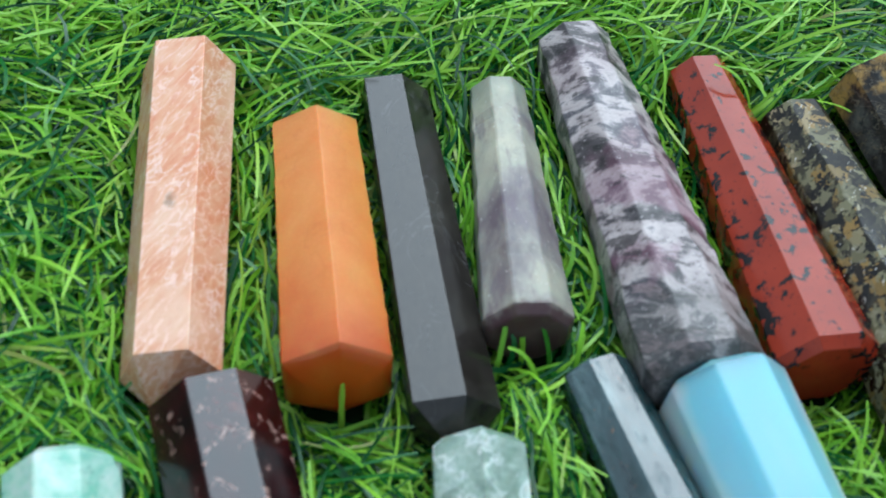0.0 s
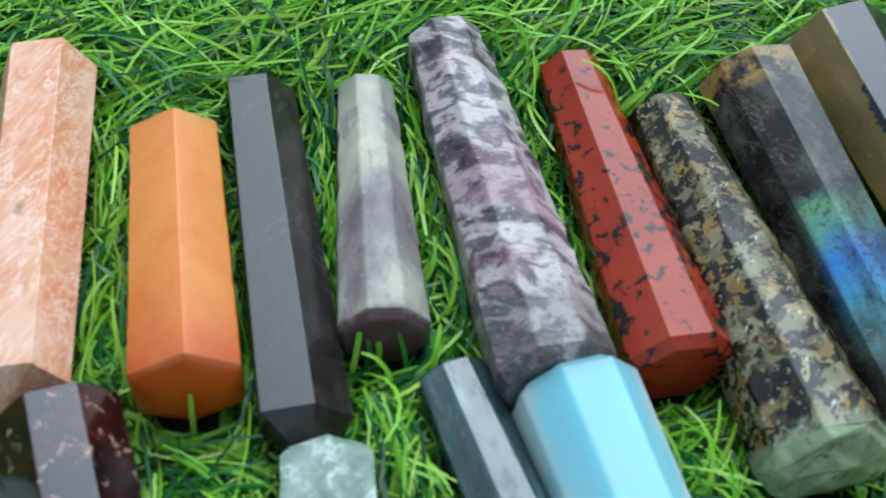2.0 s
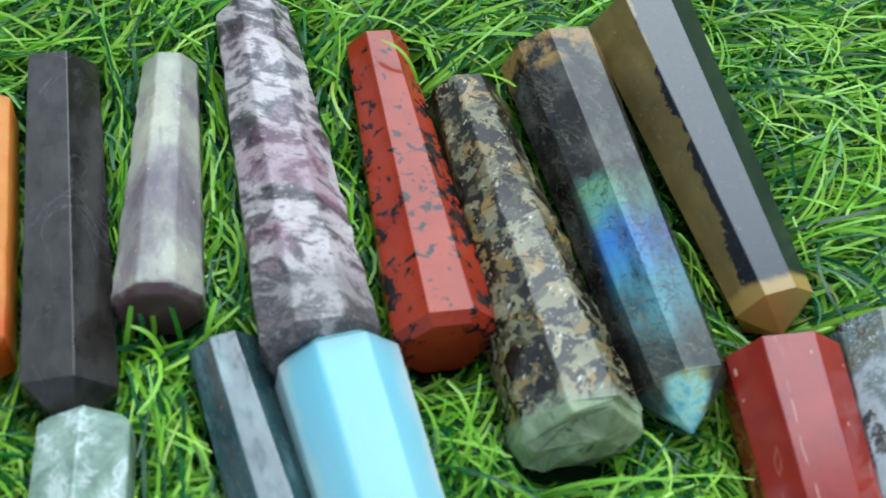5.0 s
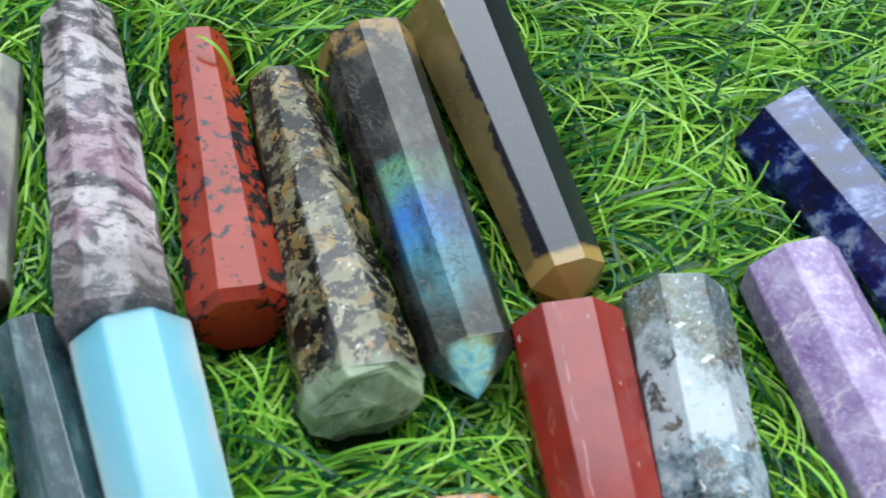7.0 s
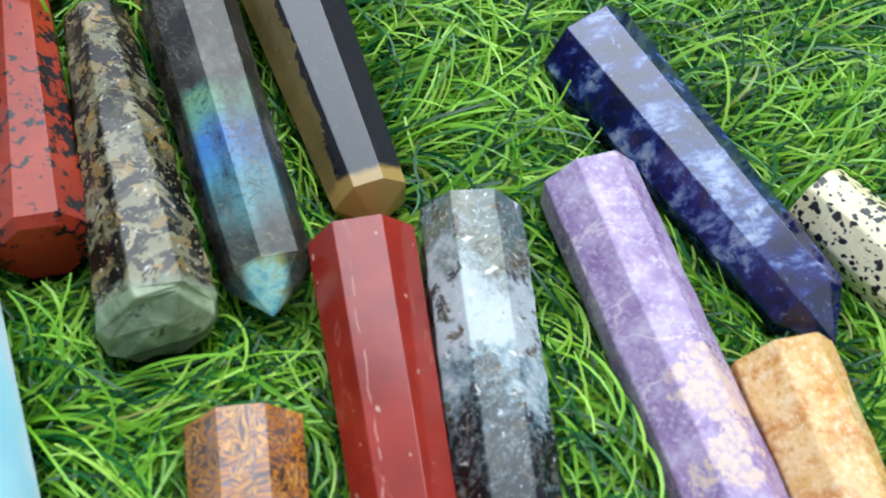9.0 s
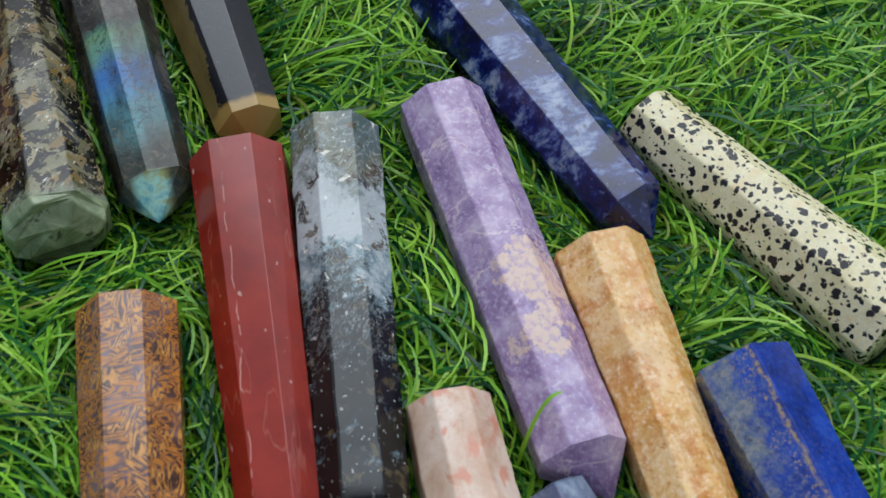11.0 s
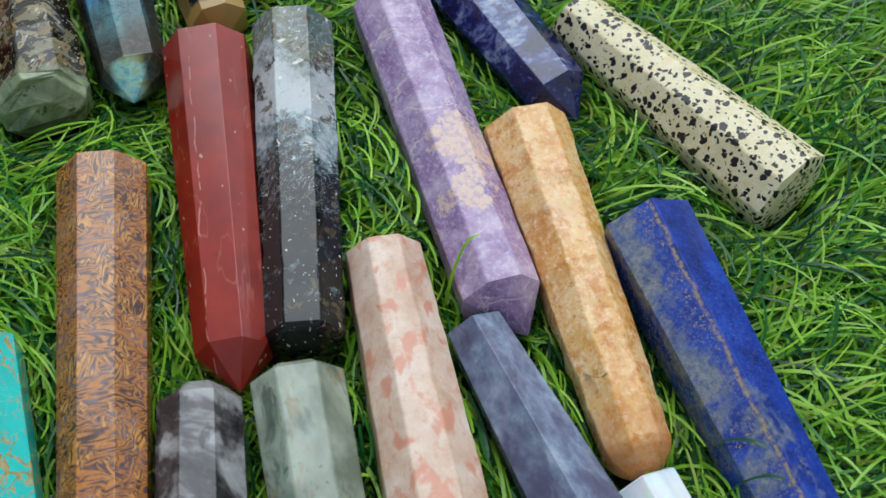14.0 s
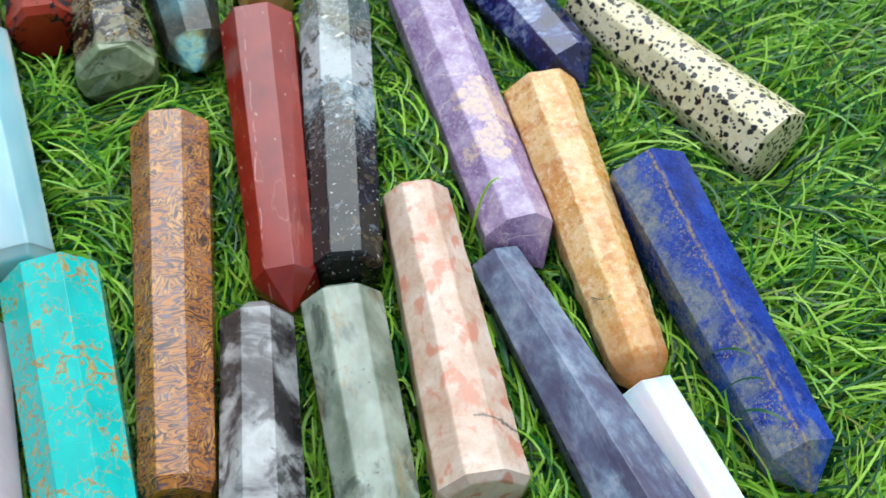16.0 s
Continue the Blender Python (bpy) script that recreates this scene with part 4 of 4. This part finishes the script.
def blades(count, box, rng, long=(1.7, 4.0), wide=(0.05, 0.098), segs=8):
    """Rows of points of curved blades, kept clear of the stones: arrays (blade, point, xyz) and the half widths."""
    x0, x1, y0, y1 = box
    # roots stand in tufts
    tufts = np.stack([rng.uniform(x0, x1, count // 7), rng.uniform(y0, y1, count // 7)], 1)
    root = tufts[rng.integers(0, len(tufts), count)] + rng.normal(0, 0.09, (count, 2))
    done = np.zeros((0, segs + 1, 3))
    sizes = np.zeros(0)
    s = np.linspace(0, 1, segs + 1)
    for attempt in range(10):
        n = len(root)
        if not n:
            break
        size = rng.uniform(*long, n) * (1.0, 0.8, 0.62, 0.5, 0.42, 0.36, 0.32, 0.3, 0.28, 0.25)[attempt]
        drift = 1.3 * np.sin(root[:, 0] * 0.21 + 1.0) + 1.1 * np.cos(root[:, 1] * 0.26 + root[:, 0] * 0.1)
        # combed towards +x on the right, tangled on the left
        comb = np.clip((root[:, 0] + 4) / 12, 0.55, 1.0)
        head = np.where(rng.uniform(0, 1, n) < 0.9 * comb, 0.16 * drift + rng.normal(0.05, 0.33, n), rng.uniform(-3.2, 3.2, n))
        head = head + (rng.uniform(-3, 3, n) if attempt > 1 else 0)
        curl = 0.5 * np.sin(root[:, 0] * 0.9 + root[:, 1] * 0.7) + rng.normal(0, 0.95, n)
        t0, t1 = radians(1) * rng.uniform(12, 60, n), radians(1) * rng.uniform(78, 112, n)
        if attempt >= 4:
            t0, t1 = t0 + 0.5, radians(1) * rng.uniform(80, 100, n)
        tilt = t0[:, None] + (t1 - t0)[:, None] * s[None, :] ** 0.8
        face = head[:, None] + curl[:, None] * s[None, :]
        step = size[:, None] / segs
        d = np.stack([np.sin(tilt) * np.cos(face), np.sin(tilt) * np.sin(face), np.cos(tilt)], -1) * step[..., None]
        p = np.concatenate([np.zeros((n, 1, 3)), np.cumsum(d[:, :-1], 1)], 1)
        p[..., :2] += root[:, None]
        p[..., 2] = np.maximum(p[..., 2] * (0.78 if attempt < 4 else 0.45), 0.02) + (rng.uniform(0, 0.35, n) if attempt < 4 else np.zeros(n))[:, None] * np.minimum(s * 4, 1)[None]
        bad, under = np.zeros(n, bool), np.zeros(n, bool)
        for _, _, _, far, near, ha, hb, _, _, cap, length in TOWERS:
            a, b = np.array(far), np.array(near)
            ax = (b - a) / np.linalg.norm(b - a)
            full = np.linalg.norm(b - a) + length
            q = p[..., :2] - a
            along, across = q @ ax, q @ np.array([-ax[1], ax[0]])
            half = ha + (hb - ha) * np.clip(along / full, 0, 1) + 0.05
            if cap == "point":
                half = half * np.clip((full + 0.15 - along) / length, 0, 1) ** 0.7
            z = p[..., 2] - REST
            bulge = np.sqrt(np.clip(1 - ((z - half * 0.95) / (half + 0.06)) ** 2, 0.0, 1))
            inside = (along > -0.15) & (along < full + 0.05) & (np.abs(across) < half * np.where(z < half * 0.95, np.maximum(bulge, 0.45), bulge))
            if cap == "point":
                # grass grows in under the rising point
                inside &= z > 0.6 * np.clip((along - full + length) / length, 0, 1)
            # pressed low in front of the near end
            front = (along > full) & (along < full + 0.45) & (np.abs(across) < hb * (0.4 if cap == "point" else 0.85)) & (p[..., 2] > 0.7)
            # few blades may lie across a stone
            over = ((along > -0.1) & (along < full) & (np.abs(across) < half) & (z > half)).any(1) & (rng.uniform(0, 1, n) > 0.04)
            bad |= inside.any(1) | front.any(1) | over
            under |= inside[:, 0]
        # the pile is thinner where the stones press on it
        kept = ~bad & (rng.uniform(0, 1, n) < (1.0 if attempt < 3 else 0.7))
        done = np.concatenate([done, p[kept]])
        sizes = np.concatenate([sizes, rng.uniform(*wide, kept.sum()) / 2])
        root = root[bad & ~under]
    return done, sizes


def ribbon_mesh(name, p, half, material):
    n, k, _ = p.shape
    d = np.gradient(p, axis=1)
    side = np.stack([-d[..., 1], d[..., 0], 0 * d[..., 0]], -1)
    side /= np.linalg.norm(side, axis=-1, keepdims=True) + 1e-9
    rngl = np.random.default_rng(5)
    roll = rngl.normal(0, 0.5, (n, 1, 1))
    up = np.cross(side, d / (np.linalg.norm(d, axis=-1, keepdims=True) + 1e-9))
    side = side * np.cos(roll) + up * np.sin(roll)
    taper = np.interp(np.linspace(0, 1, k), [0, 0.1, 0.8, 1.0], [0.8, 1.0, 0.95, 0.6])
    w = side * (half[:, None] * taper[None])[..., None]
    v = np.stack([p - w, p + w], 2).reshape(-1, 3) * CM
    i = np.arange(n)[:, None] * (2 * k) + 2 * np.arange(k - 1)[None]
    f = np.stack([i, i + 1, i + 3, i + 2], -1).reshape(-1, 4)
    me = bpy.data.meshes.new(name)
    me.vertices.add(len(v))
    me.vertices.foreach_set("co", v.ravel())
    me.loops.add(f.size)
    me.loops.foreach_set("vertex_index", f.ravel().astype(np.int32))
    me.polygons.add(len(f))
    me.polygons.foreach_set("loop_start", (np.arange(len(f)) * 4).astype(np.int32))
    me.update(calc_edges=True)
    me.polygons.foreach_set("use_smooth", np.ones(len(f), bool))
    me.materials.append(material)
    return new(name, me)


grass_points, grass_widths = blades(118000, (-12, 38, -12, 33), np.random.default_rng(11))
# short undergrowth between and before the stones
low_points, low_widths = blades(13000, (-6, 32, -7, 21), np.random.default_rng(23), long=(0.5, 1.2), wide=(0.05, 0.09))
grass_points, grass_widths = np.concatenate([grass_points, low_points]), np.concatenate([grass_widths, low_widths])
# single blades that lean on the stones: root, middle and tip in cm
STRAYS = [
    ((0.03, 11.22, 0.30), (0.02, 11.32, 1.05), (0.03, 11.42, 1.80)),
    ((3.51, 12.61, 0.70), (2.77, 12.10, 1.20), (2.39, 12.31, 1.50)),
    ((3.35, 12.41, 0.50), (3.41, 12.73, 1.10), (3.26, 12.97, 1.60)),
    ((3.95, 12.35, 0.50), (3.86, 12.62, 1.25), (3.62, 13.05, 1.75)),
    ((2.95, 12.2, 0.40), (3.2, 12.5, 1.10), (3.16, 12.72, 1.45)),
    ((3.05, 12.0, 0.30), (3.75, 11.75, 1.05), (4.35, 12.15, 1.15)),
    ((4.30, 11.9, 0.30), (4.45, 12.5, 1.15), (4.60, 13.2, 1.2)),
    ((2.75, 11.9, 0.30), (2.95, 12.45, 1.2), (3.05, 12.95, 1.75)),
    ((3.75, 11.6, 0.30), (3.55, 12.15, 1.2), (3.05, 12.4, 1.5)),
    ((22.75, 1.55, 0.40), (22.35, 2.35, 1.20), (22.2, 2.95, 1.65)),
    ((25.35, -2.0, 0.50), (25.05, -1.62, 1.20), (24.8, -1.25, 1.45)),
    ((26.5, -1.2, 1.00), (26.85, -1.55, 2.35), (27.35, -2.0, 2.75)),
    ((26.6, -2.4, 0.90), (26.95, -2.5, 2.35), (27.5, -2.75, 2.80)),
    ((26.8, -3.0, 0.80), (27.1, -3.3, 2.35), (27.75, -3.9, 2.75)),
    ((21.1, 3.3, 0.90), (21.45, 3.75, 2.50), (21.9, 3.95, 2.95)),
    ((8.92, 18.46, 0.70), (8.64, 18.88, 1.90), (7.98, 19.39, 2.10)),
    ((10.09, 19.70, 0.80), (10.63, 19.02, 1.40), (10.97, 18.45, 1.70)),
    ((20.06, 13.39, 0.80), (20.13, 12.82, 1.90), (20.35, 12.24, 1.50)),
    ((21.47, 3.90, 0.50), (21.80, 4.34, 1.10), (21.77, 4.92, 1.40)),
    ((23.85, 1.47, 0.90), (24.10, 0.52, 1.90), (24.39, 0.41, 2.20)),
    ((26.99, -0.95, 0.70), (27.31, -2.28, 1.50), (28.10, -2.73, 1.70)),
    ((26.95, -2.85, 0.80), (27.38, -3.13, 1.50), (27.91, -3.66, 1.50)),
    ((19.15, -1.05, 0.70), (18.68, -1.27, 1.70), (18.30, -1.66, 2.00)),
]
s = np.linspace(0, 1, grass_points.shape[1])[:, None]
lone = np.array([(1 - s) ** 2 * np.array(a) + 2 * s * (1 - s) * (2 * np.array(b) - 0.5 * (np.array(a) + np.array(c))) + s ** 2 * np.array(c) for a, b, c in STRAYS])
grass_points = np.concatenate([grass_points, lone])
grass_widths = np.concatenate([grass_widths, np.full(len(lone), 0.055)])
turf = ribbon_mesh("artificial_grass", grass_points, grass_widths, mat_blade())
tagged(turf, "dense bright and dark green curly plastic grass blades", "grass", kind="stuff")
